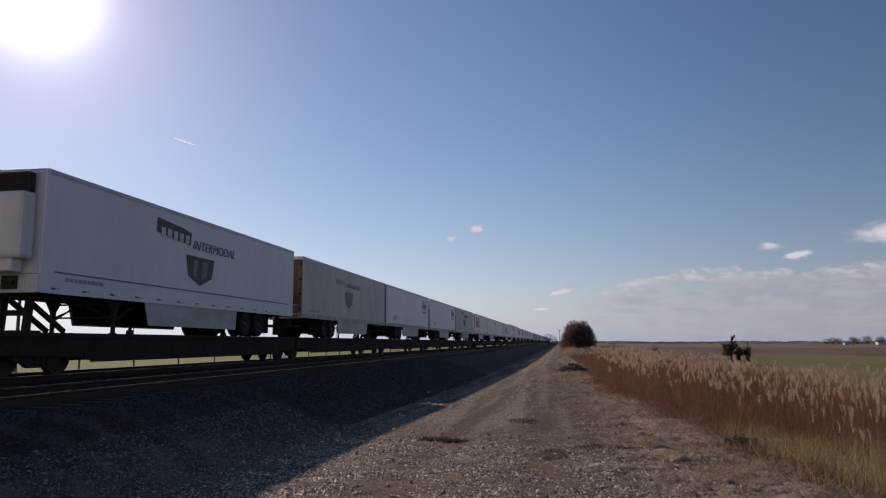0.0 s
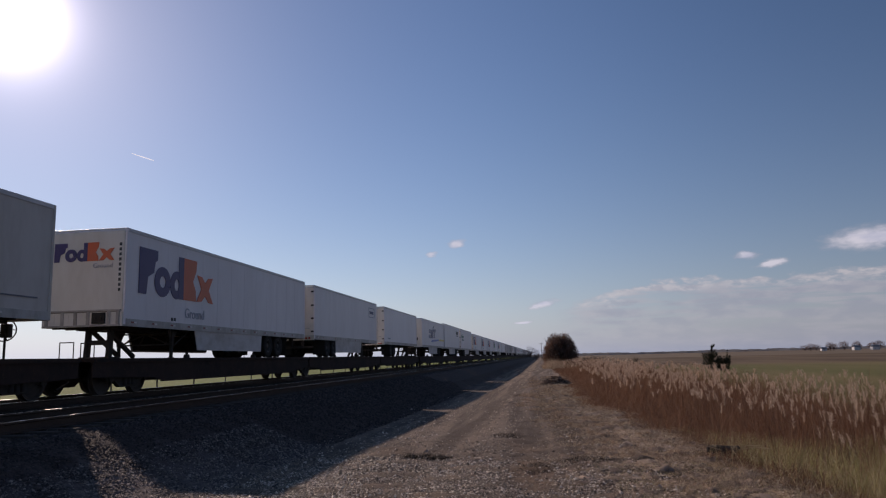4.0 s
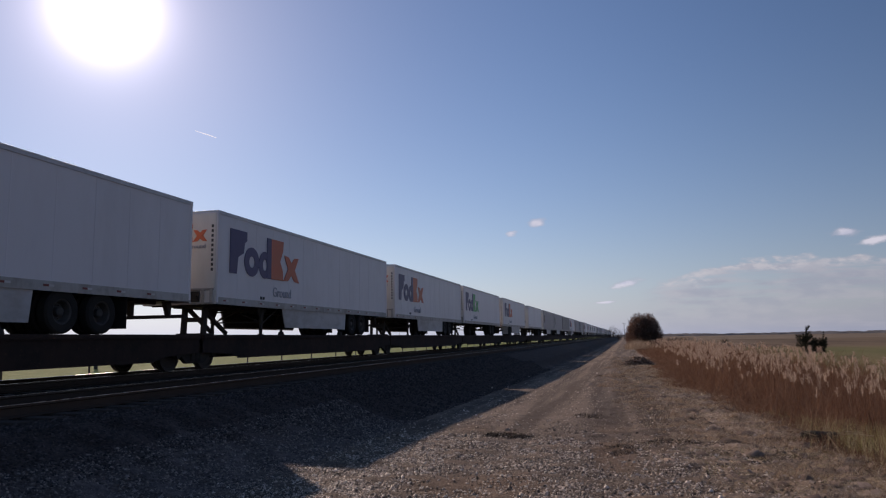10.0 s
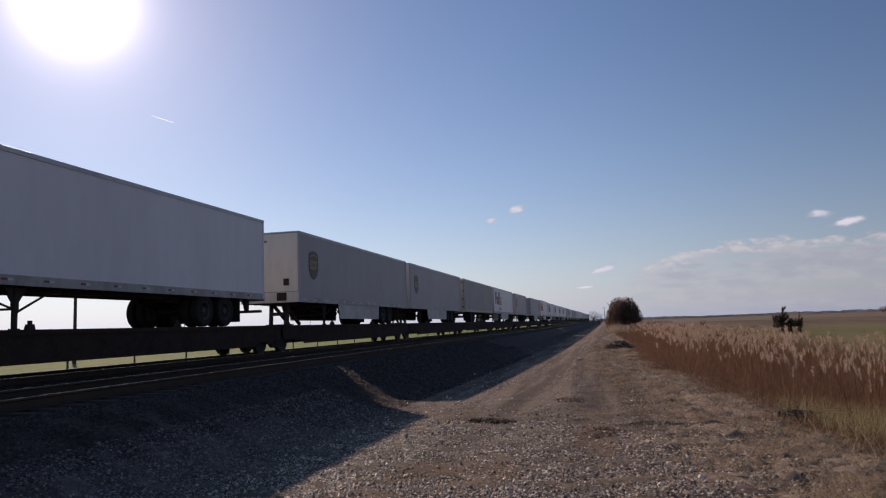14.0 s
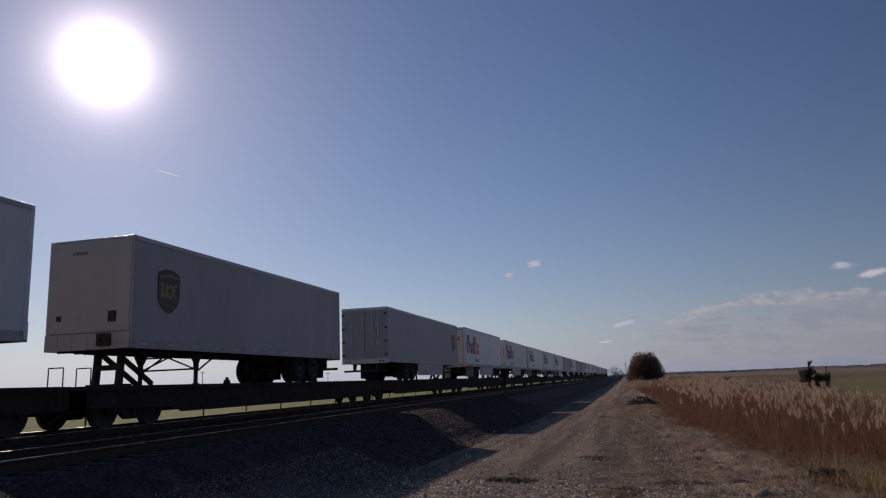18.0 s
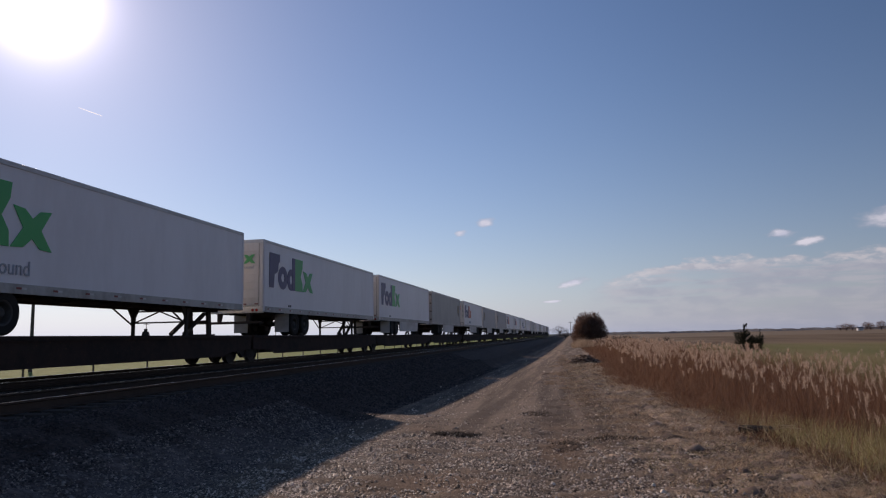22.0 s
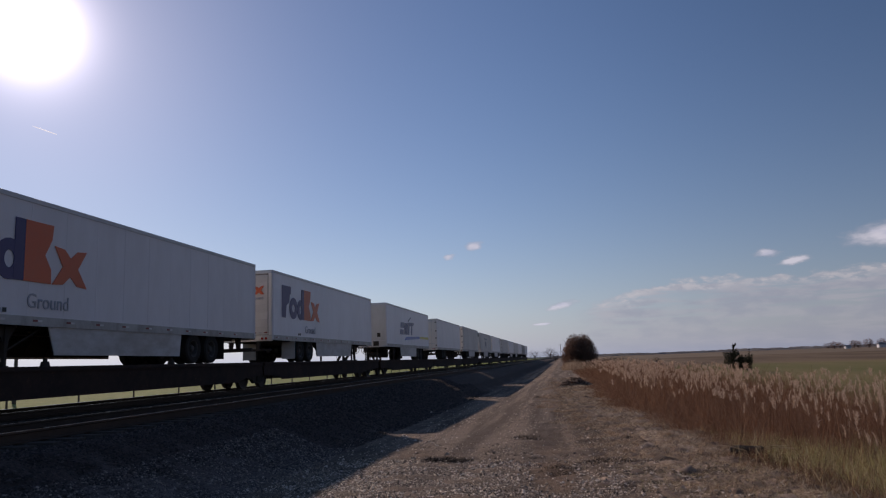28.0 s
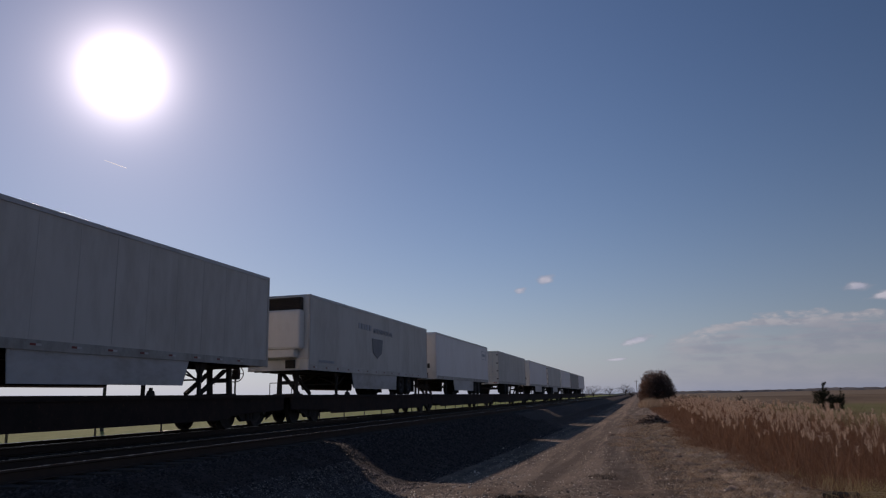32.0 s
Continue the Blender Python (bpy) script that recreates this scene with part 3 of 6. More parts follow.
def crossmember_fill(length):
    def fill(bm):
        for i in range(int((length - 0.6) / 0.61)):
            box_into(bm, -HALF + 0.08, HALF - 0.08, 0.35 + i * 0.61, 0.4 + i * 0.61, LOW - 0.05, LOW + 0.05)
        for x in (-0.5, 0.5):
            box_into(bm, x - 0.04, x + 0.04, 0.5, length - 0.5, LOW - 0.1, LOW + 0.02)
    return fill


def door_leaf_fill(bm):
    box_into(bm, -0.61, 0.61, -0.02, 0.025, LOW + 0.2, HIGH - 0.13, 0.008)


def lock_rod_fill(bm):
    tube_into(bm, (0, 0, LOW + 0.12), (0, 0, HIGH - 0.06), 0.017, sides=8)
    for z in (LOW + 0.22, LOW + 1.0, LOW + 1.9, HIGH - 0.2):
        box_into(bm, -0.045, 0.045, -0.03, 0.02, z, z + 0.06)
    box_into(bm, -0.02, 0.3, -0.03, -0.012, LOW + 0.55, LOW + 0.59)


def seal_fill(bm):
    box_into(bm, -1.17, 1.17, -0.012, 0.03, LOW + 0.18, HIGH - 0.12)


def roll_door_fill(bm):
    box_into(bm, -1.09, 1.09, -0.02, 0.02, LOW + 0.22, HIGH - 0.2, 0.006)


def door_slat_fill(bm):
    box_into(bm, -1.08, 1.08, -0.03, -0.018, 0.004, 0.311, 0.005)


def roll_handle_fill(bm):
    box_into(bm, -0.2, 0.2, -0.055, -0.028, LOW + 0.2, LOW + 0.26, 0.008)
    box_into(bm, -0.05, 0.05, -0.065, -0.028, LOW + 0.17, LOW + 0.33, 0.008)


def end_dash_fill(bm):
    box_into(bm, -0.075, 0.075, -0.036, -0.028, -0.025, 0.025)


def jamb_fill(bm):
    box_into(bm, -0.075, 0.075, -0.05, 0.03, LOW + 0.2, HIGH - 0.14, 0.01)


def hinge_fill(bm):
    box_into(bm, -0.09, 0.06, -0.03, 0.0, -0.045, 0.045, 0.006)


def end_frame_fill(bm):
    box_into(bm, -HALF + 0.01, HALF - 0.01, -0.03, 0.03, LOW - 0.06, LOW + 0.2, 0.01)


def end_header_fill(bm):
    box_into(bm, -HALF + 0.01, HALF - 0.01, -0.03, 0.03, HIGH - 0.14, HIGH + 0.006, 0.01)


def tail_lamp_fill(bm):
    tube_into(bm, (0, -0.03, 0), (0, 0.0, 0), 0.055, sides=14)


def nose_fill(bm):
    box_into(bm, -HALF + 0.05, HALF - 0.05, -0.03, 0.02, LOW + 0.42, HIGH - 0.08, 0.02)
    box_into(bm, -HALF + 0.02, HALF - 0.02, -0.04, 0.03, LOW - 0.02, LOW + 0.4, 0.01)
    for x in (-0.9, -0.45, 0.0, 0.45, 0.9):
        box_into(bm, x - 0.03, x + 0.03, -0.055, 0.0, LOW + 0.02, LOW + 0.38)


def nose_box_fill(bm):
    box_into(bm, -0.2, 0.2, -0.1, -0.03, -0.16, 0.16, 0.012)
    for x in (-0.1, 0.1):
        tube_into(bm, (x, -0.14, 0.0), (x, -0.1, 0.0), 0.05, sides=10)


def reefer_fill(bm):
    box_into(bm, -1.12, 1.12, -0.48, -0.03, LOW + 0.75, HIGH - 0.62, 0.1)
    box_into(bm, -0.85, 0.85, -0.4, -0.03, LOW + 0.45, LOW + 0.76, 0.04)


def grille_fill(bm):
    box_into(bm, -1.05, 1.05, -0.3, -0.035, HIGH - 0.62, HIGH - 0.12, 0.05)
    for i in range(7):
        box_into(bm, -1.0, 1.0, -0.34, -0.29, HIGH - 0.57 + i * 0.06, HIGH - 0.54 + i * 0.06)


def shape(trailer, name, mat_, points, label="", layer=0):
    """A flat painted shape on the side that faces the lane; points are (along from the near end, up from the deck)."""
    def fill(bm):
        plate_into(bm, points, HALF - 0.012, HALF + 0.0045 + 0.004 * layer)
    part(name, mesh_of((name, layer) + tuple(points), mat_, fill), trailer, label=label)


def rect(y0, y1, z0, z1, lean=0.0):
    return ((y0, z0), (y1, z0), (y1 + lean, z1), (y0 + lean, z1))


def ring(yc, zc, w, h, thick, a0, a1, steps=18):
    """A thick round band from angle a0 to a1 (degrees)."""
    turn = [radians(a0 + (a1 - a0) * i / steps) for i in range(steps + 1)]
    outer = [(yc + w / 2 * math.cos(a), zc + h / 2 * math.sin(a)) for a in turn]
    inner = [(yc + (w / 2 - thick) * math.cos(a), zc + (h / 2 - thick) * math.sin(a)) for a in reversed(turn)]
    return tuple(outer + inner)


def lettering(t, word, material, y0, y1, z0, z1, slant=0.0):
    """A word in thin raised letters on the side that faces the lane."""
    key = ("lettering", word, material.name, slant)
    if key not in MESHES:
        curve = bpy.data.curves.new(word, "FONT")
        curve.body, curve.extrude, curve.shear = word, 0.5, slant
        holder = bpy.data.objects.new(word, curve)
        me = bpy.data.meshes.new_from_object(holder)
        bpy.data.objects.remove(holder)
        lo = [min(v.co[i] for v in me.vertices) for i in range(3)]
        hi = [max(v.co[i] for v in me.vertices) for i in range(3)]
        for v in me.vertices:
            u, w, d = ((v.co[i] - lo[i]) / (hi[i] - lo[i]) for i in range(3))
            v.co = (HALF - 0.012 + d * 0.0165, u, w)
        me.materials.clear()
        me.materials.append(material)
        MESHES[key] = me
    return part("lettering", MESHES[key], t, at(0, y0, z0) @ Matrix.Diagonal((1, y1 - y0, z1 - z0, 1)), "raised word in plain letters")


def end_lettering(t, word, material, x0, x1, z0, z1, y):
    """A word on the end that faces down the line towards the lane."""
    lettering(t, word, material, 0, 1, 0, 1).matrix_basis = at(x0, HALF + y, z0) @ Matrix.Rotation(-math.pi / 2, 4, "Z") @ Matrix.Diagonal((1, x1 - x0, z1 - z0, 1))


def emblem(t, start, second, turn=None):
    """Plain blocks and round bands in two colours, on the side or, with turn, on the end."""
    turn = turn or at(0, start, 0)

    def block(colour, points, layer=0):
        def fill(bm):
            plate_into(bm, points, HALF - 0.012, HALF + 0.0045 + 0.004 * layer)
        part("emblem_block", mesh_of(("emblem", layer) + tuple(points), colour, fill), t, turn)

    z0, z1 = 1.95, 3.38
    block(PURPLE, ((0.0, z0), (0.42, z0), (0.5, 2.5), (0.84, 2.66), (0.9, 3.0), (1.04, 3.08), (1.04, z1), (0.0, z1)))
    block(PURPLE, ring(1.38, 2.42, 0.98, 0.98, 0.30, -20, 338))
    block(PURPLE, ring(2.28, 2.40, 0.84, 0.94, 0.27, 20, 340))
    block(PURPLE, rect(2.42, 2.73, z0, z1), layer=1)
    block(second, ((2.74, z0), (3.64, z0), (3.62, 2.3), (3.4, 2.62), (3.62, 3.02), (3.66, z1), (2.74, z1)))
    block(second, ((3.68, z0), (4.06, 1.98), (4.32, 2.2), (4.58, 1.98), (4.96, z0), (4.6, 2.42), (4.92, 2.9), (4.56, 2.86), (4.32, 2.66), (4.08, 2.86), (3.72, 2.9), (4.04, 2.42)))


def livery_two_tone(t, start, second, sub=True):
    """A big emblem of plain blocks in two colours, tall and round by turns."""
    emblem(t, start, second)
    if sub:
        lettering(t, "Ground", PALE, start + 2.9, start + 4.3, 1.34, 1.68)
    for k in range(2):
        shape(t, "unit_mark", BLACK, rect(start + 2.0 + k * 0.18, start + 2.1 + k * 0.18, 1.2, 1.3))


def livery_faded(t, start):
    """The same emblem, bleached to a grey ghost."""
    c = start + 2.75
    shape(t, "shield", SLATE, ((c - 0.75, 2.62), (c + 0.75, 2.62), (c + 0.6, 1.95), (c, 1.7), (c - 0.6, 1.95)), "faded grey shield emblem")
    for k in range(5):
        shape(t, "word_bar", PALE, rect(start + 0.3 + k * 0.34, start + 0.54 + k * 0.34, 2.95, 3.2))
    lettering(t, "INTERMODAL", PALE, start + 2.2, start + 5.0, 2.88, 3.12, 0.2)


def livery_intermodal(t, start):
    shape(t, "emblem_block", BLACK, ((start, 3.12), (start + 2.0, 2.95), (start + 2.05, 3.35), (start + 1.5, 3.45), (start, 3.56)), "worn black wordmark panel")
    for k in range(5):
        shape(t, "word_bar", TAPE_WHITE, tuple((y, z) for y, z in rect(start + 0.22 + k * 0.36, start + 0.46 + k * 0.36, 3.02 - k * 0.012, 3.3 - k * 0.012)), layer=1)
    lettering(t, "INTERMODAL", SLATE, start + 2.2, start + 5.3, 2.86, 3.16, 0.2)
    c = start + 2.75
    shape(t, "shield", BLACK, ((c - 0.95, 2.62), (c + 0.95, 2.62), (c + 0.78, 1.95), (c, 1.66), (c - 0.78, 1.95)), "dark shield emblem")
    shape(t, "shield_band", SLATE, ((c - 0.5, 2.5), (c - 0.2, 2.5), (c - 0.3, 1.9), (c - 0.52, 2.0)), layer=1)
    shape(t, "shield_band", SLATE, ((c + 0.1, 2.5), (c + 0.5, 2.5), (c + 0.4, 1.98), (c + 0.05, 1.85)), layer=1)
    shape(t, "stripe", SLATE, rect(0.5, t["length"] - 0.5, 1.44, 1.475))


def livery_lean(t, start):
    for y0, w, z0, z1 in ((0.0, 1.2, 1.92, 2.3), (0.24, 1.2, 2.44, 2.86)):
        shape(t, "emblem_block", NAVY, rect(start + y0, start + y0 + w, z0, z1, 0.13), "navy leaning emblem shape")
    for k, (y0, w, z0, z1) in enumerate(((1.42, 0.36, 1.95, 2.85), (1.88, 0.36, 1.95, 2.85), (2.36, 0.34, 1.95, 2.9), (2.9, 0.36, 1.95, 2.95), (3.36, 0.62, 2.68, 2.95), (4.0, 0.36, 1.98, 2.98), (3.98, 0.95, 2.72, 2.98))):
        shape(t, "emblem_block", NAVY, rect(start + y0, start + y0 + w, z0, z1, 0.3), "navy leaning emblem shape", layer=k % 2)
    shape(t, "emblem_block", SLATE, ((start + 2.9, 3.05), (start + 4.0, 3.4), (start + 4.1, 3.34), (start + 3.1, 3.0)))
    far = t["length"] - 0.12
    shape(t, "stripe", BLUE, ((start + 1.5, 1.5), (start + 2.2, 1.78), (far - 4.2, 1.92), (far - 4.2, 1.74)), "blue stripe")
    shape(t, "stripe", YELLOW, ((far - 4.19, 1.74), (far - 4.19, 1.92), (far, 1.97), (far, 1.76)), "yellow stripe")


def livery_shield(t, y):
    w = 0.48
    shape(t, "shield", SHIELD_BROWN, ((y - w, 3.0), (y - w / 2, 3.1), (y, 3.13), (y + w / 2, 3.1), (y + w, 3.0), (y + w, 2.32), (y + 0.78 * w, 2.12), (y + 0.4 * w, 1.98), (y, 1.9), (y - 0.4 * w, 1.98), (y - 0.78 * w, 2.12), (y - w, 2.32)), "brown and gold shield emblem")
    shape(t, "emblem_bar", SHIELD_GOLD, ((y - 0.38, 2.74), (y - 0.24, 2.74), (y - 0.24, 2.44), (y - 0.17, 2.44), (y - 0.17, 2.74), (y - 0.08, 2.74), (y - 0.08, 2.34), (y - 0.38, 2.34)), layer=1)
    shape(t, "emblem_bar", SHIELD_GOLD, ring(y + 0.06, 2.52, 0.3, 0.42, 0.09, 160, -160, 12), layer=1)
    shape(t, "emblem_bar", SHIELD_GOLD, ring(y + 0.3, 2.54, 0.22, 0.4, 0.08, 60, 300, 10), layer=1)
    shape(t, "emblem_bar", SHIELD_GOLD, ((y - 0.4, 2.9), (y, 2.99), (y + 0.4, 2.93), (y + 0.4, 2.88), (y, 2.93), (y - 0.4, 2.85)), layer=1)


def livery_lettered(t, y, colour, n, w, z0, z1, lean=0.0, sub=True):
    for k in range(n):
        shape(t, "word_bar", colour, rect(y + k * w, y + k * w + w * 0.78, z0, z1 + (0.12 if k == 0 else 0), lean))
    if sub:
        for k in range(n):
            shape(t, "word_bar", SLATE, rect(y + 0.3 + k * w * 0.9, y + 0.3 + k * w * 0.9 + w * 0.62, z0 - 0.26, z0 - 0.12))


def livery_panel(t, y0, y1, z0, z1, colour):
    for a in (rect(y0, y1, z0, z0 + 0.03), rect(y0, y1, z1 - 0.03, z1), rect(y0, y0 + 0.03, z0 + 0.032, z1 - 0.032), rect(y1 - 0.03, y1, z0 + 0.032, z1 - 0.032)):
        shape(t, "frame_line", colour, a)
    for k in range(6):
        w = (y1 - y0 - 0.5) / 6
        shape(t, "word_bar", colour, rect(y0 + 0.25 + k * w, y0 + 0.25 + k * w + w * 0.75, (z0 + z1) / 2 - 0.1, (z0 + z1) / 2 + 0.1))


def small_print(t, y, z, n=8, rows=2):
    for r in range(rows):
        for k in range(n - r * 2):
            shape(t, "word_bar", PALE, rect(y + k * 0.17, y + k * 0.17 + 0.12, z - r * 0.17, z - r * 0.17 + 0.1))


def make_trailer(near, length, nose_near, skin, label, skirt=True, reefer=False, ribs=0, end_skin=None, end_mark=None, door=None, tall=0.0, roll_door=False, flaps=None):
    """A highway trailer standing on its wheels and landing gear; local y runs from its near end to its far end."""
    global HIGH
    HIGH = round(3.84 + tall, 2)
    t = tagged(new("semi_trailer"), label, "trailer", "trailers on the freight train")
    t["length"] = length
    t.matrix_basis = at(FAR_TRACK, near, DECK_Z)
    L = length
    part("body", mesh_of(("body", L), skin, body_fill(L)), t)
    part("roof", mesh_of(("roof", L), ALU, roof_fill(L)), t)
    tagged(part("underframe", mesh_of(("underframe", L), STEEL_DARK, crossmember_fill(L)), t), kind="stuff")
    for side in (1, -1):
        turn = Matrix.Identity(4) if side > 0 else Matrix.Diagonal((-1, 1, 1, 1))
        part("top_rail", mesh_of(("top_rail", L), TOP_RAIL, rail_strip_fill(L, HIGH - 0.11, HIGH + 0.004, 0.02)), t, turn @ at(HALF - 0.025, 0, 0))
        part("bottom_rail", mesh_of(("bottom_rail", L), LOW_RAIL if not reefer else skin, rail_strip_fill(L, LOW - 0.02, LOW + 0.2, 0.03)), t, turn @ at(HALF - 0.025, 0, 0))
        for y in (0.05, L - 0.05):
            part("corner_post", mesh_of("corner_post", ALU if side < 0 else skin, corner_fill), t, at(side * (HALF - 0.045), y, 0))
    fill, step_ = (rib_fill, 0.62) if ribs == 2 else (seam_fill, 1.22)
    if ribs:
        for k in range(1, int(L / step_)):
            part("side_post", mesh_of("rib" if ribs == 2 else "seam", skin, fill), t, at(HALF - 0.018, k * step_, 0))
    for k in range(int((L - 0.4) / 1.15)):
        pair = (TAPE_WHITE, TAPE_WHITE) if skin in (DULL, GREY) else (TAPE_RED, TAPE_WHITE)
        for y, tape in zip((0.0, 0.15), pair):
            part("reflective_strip", mesh_of("dash", tape, dash_fill), t, at(HALF + 0.004, 0.45 + k * 1.15 + y, LOW + 0.10))
    # which way round it stands
    flip = Matrix.Identity(4) if nose_near else at(0, L, 0) @ Matrix.Rotation(math.pi, 4, "Z")   # local frame with the nose at y = 0
    face = skin if end_skin is None else end_skin
    part("nose_panel", mesh_of("nose", face, nose_fill), t, flip)
    part("connection_box", mesh_of("nose_box", STEEL_DARK, nose_box_fill), t, flip @ at(0.55, -0.01, LOW + 0.22))
    if reefer:
        unit = part("refrigeration_unit", mesh_of("reefer", face, reefer_fill), t, flip)
        part("grille", mesh_of("grille", STEEL_DARK, grille_fill), unit)
    if end_mark:
        # the same mark, small, on the end that faces the lane
        front = 0.0 if nose_near else -0.03
        turn = at(-0.98, HALF + front - 0.05, 2.11) @ Matrix.Rotation(-math.pi / 2, 4, "Z") @ Matrix.Diagonal((1, 0.39, 0.39, 1))
        emblem(t, 0.0, end_mark, turn)
        end_lettering(t, "Ground", PALE, 0.28, 0.9, 2.66, 2.80, front - 0.05)
    if nose_near and end_mark:
        def kick_fill(bm):
            box_into(bm, -1.2, 1.2, -0.036, -0.018, LOW + 0.02, LOW + 0.44, 0.004)
        kick = part("kick_plate", mesh_of("kick_plate", KICK, kick_fill), t, label="scuffed rusty kick plate")

        def kick_post_fill(bm):
            box_into(bm, -0.05, 0.05, -0.075, -0.034, LOW + 0.03, LOW + 0.42, 0.008)

        def kick_rail_fill(bm):
            box_into(bm, -1.22, 1.22, -0.08, -0.034, LOW + 0.42, LOW + 0.47, 0.006)
            box_into(bm, -1.22, 1.22, -0.08, -0.034, LOW - 0.02, LOW + 0.03, 0.006)
        part("kick_rail", mesh_of("kick_rail", LOW_RAIL, kick_rail_fill), kick)
        for x in (-1.12, -0.62, -0.2, 0.2, 0.86, 1.14):
            part("kick_post", mesh_of("kick_post", LOW_RAIL, kick_post_fill), kick, at(x, 0, 0))
    if nose_near and end_mark:
        for k in range(10):
            def fill_digit(bm, k=k):
                box_into(bm, 1.1, 1.17, -0.042, -0.02, 3.3 - k * 0.15, 3.39 - k * 0.15)
            part("number_bar", mesh_of(("digit", k), BLACK, fill_digit), t)
    if not reefer and not end_mark and nose_near:
        for k, (x0, x1, z0, z1) in enumerate(((-0.55, -0.1, 3.42, 3.5), (0.62, 0.86, 1.62, 1.9), (-0.95, -0.82, 1.7, 1.84))):
            def fill_vent(bm, x0=x0, x1=x1, z0=z0, z1=z1):
                box_into(bm, x0, x1, -0.05, -0.02, z0, z1, 0.006)
            part("nose_vent", mesh_of(("vent", k), STEEL_DARK if k else SLATE, fill_vent), t)
    if roll_door:
        back = flip @ at(0, L - 0.005, 0) @ Matrix.Rotation(math.pi, 4, "Z")
        part("door_seal", mesh_of("door_seal", KICK, seal_fill), t, back, "grimy frame round the door")
        roll = part("roll_door", mesh_of("roll_door", face, roll_door_fill), t, back, "white roll-up door")
        for k in range(8):
            part("door_slat", mesh_of("door_slat", face, door_slat_fill), roll, at(0, 0, LOW + 0.24 + k * 0.315))
        part("door_handle", mesh_of("roll_handle", STEEL_DARK, roll_handle_fill), roll)
        for k in range(9):
            part("reflective_strip", mesh_of("end_dash", (TAPE_RED, TAPE_WHITE)[k % 2], end_dash_fill), roll, at(-1.0 + k * 0.25, 0, LOW + 0.30))
        for side in (1, -1):
            part("door_frame", mesh_of("roll_jamb", face, jamb_fill), t, back @ at(side * 1.2, 0, 0))
            for x in (0.85, 1.02):
                part("tail_lamp", mesh_of("tail_lamp", LAMP_RED, tail_lamp_fill), t, flip @ at(side * x, L + 0.026, LOW + 0.05) @ Matrix.Rotation(math.pi, 4, "Z"))
    for side in (1, -1) if not roll_door else ():
        leaf = part("door", mesh_of("door_leaf", door or face, door_leaf_fill), t, flip @ at(side * 0.63, L - 0.005, 0) @ Matrix.Rotation(math.pi, 4, "Z"))
        for x in (-0.12, 0.22):
            part("lock_rod", mesh_of("lock_rod", ALU, lock_rod_fill), leaf, at(x * side, -0.05, 0))
        for z in (LOW + 0.4, LOW + 1.1, LOW + 1.8, HIGH - 0.35):
            part("hinge", mesh_of("hinge", STEEL_DARK, hinge_fill), leaf, at(-0.56 * side, 0, z))
        for x in (0.85, 1.02):
            part("tail_lamp", mesh_of("tail_lamp", LAMP_RED, tail_lamp_fill), t, flip @ at(side * x, L + 0.026, LOW + 0.05) @ Matrix.Rotation(math.pi, 4, "Z"))
    part("rear_sill", mesh_of("end_frame", ALU, end_frame_fill), t, flip @ at(0, L, 0))
    part("rear_header", mesh_of("end_header", ALU, end_header_fill), t, flip @ at(0, L, 0))
    part("rear_bumper", mesh_of("bumper", STEEL_DARK, bumper_fill), t, flip @ at(0, L - 0.12, 0))
    axle = L - (4.1 if L > 15 else 3.2)
    bogie = part("bogie", mesh_of("bogie", STEEL_DARK, bogie_fill), t, flip @ at(0, axle, 0))
    for y in (-0.62, 0.62):
        for side in (1, -1):
            turn = Matrix.Identity(4) if side > 0 else Matrix.Rotation(math.pi, 4, "Z")
            part("tyre", mesh_of("tyre", RUBBER, tyre_fill), bogie, at(side * 0.96, y, 0.002) @ turn)
            part("rim", mesh_of("rim", RIM, rim_fill), bogie, at(side * 0.96, y, 0.002) @ turn)
    for side in (1, -1):
        part("mud_flap", mesh_of("flap", flaps or RUBBER, flap_fill), t, flip @ at(side * 0.95, axle + 1.45, 0))
        leg = part("landing_leg", mesh_of("leg", STEEL_DARK, leg_fill), t, flip @ at(side * 0.95, 3.4, 0))
        part("stay", mesh_of("stay", STEEL_DARK, leg_stay_fill), leg)
        if skirt:
            part("side_skirt", mesh_of("skirt", SKIRT, skirt_fill), t, flip @ at(side * (HALF - 0.05), 4.4, 0), "white aerodynamic side skirt")
            mirror = Matrix.Identity(4) if side > 0 else Matrix.Diagonal((-1, 1, 1, 1))
            part("skirt_bracing", mesh_of("skirt_liner", STEEL_DARK, skirt_liner_fill), t, flip @ mirror @ at(HALF - 0.05, 4.4, 0))
    part("leg_brace", mesh_of("leg_brace", STEEL_DARK, leg_brace_fill), t, flip @ at(0, 3.4, 0))
    MOVERS.append(t)
    return t


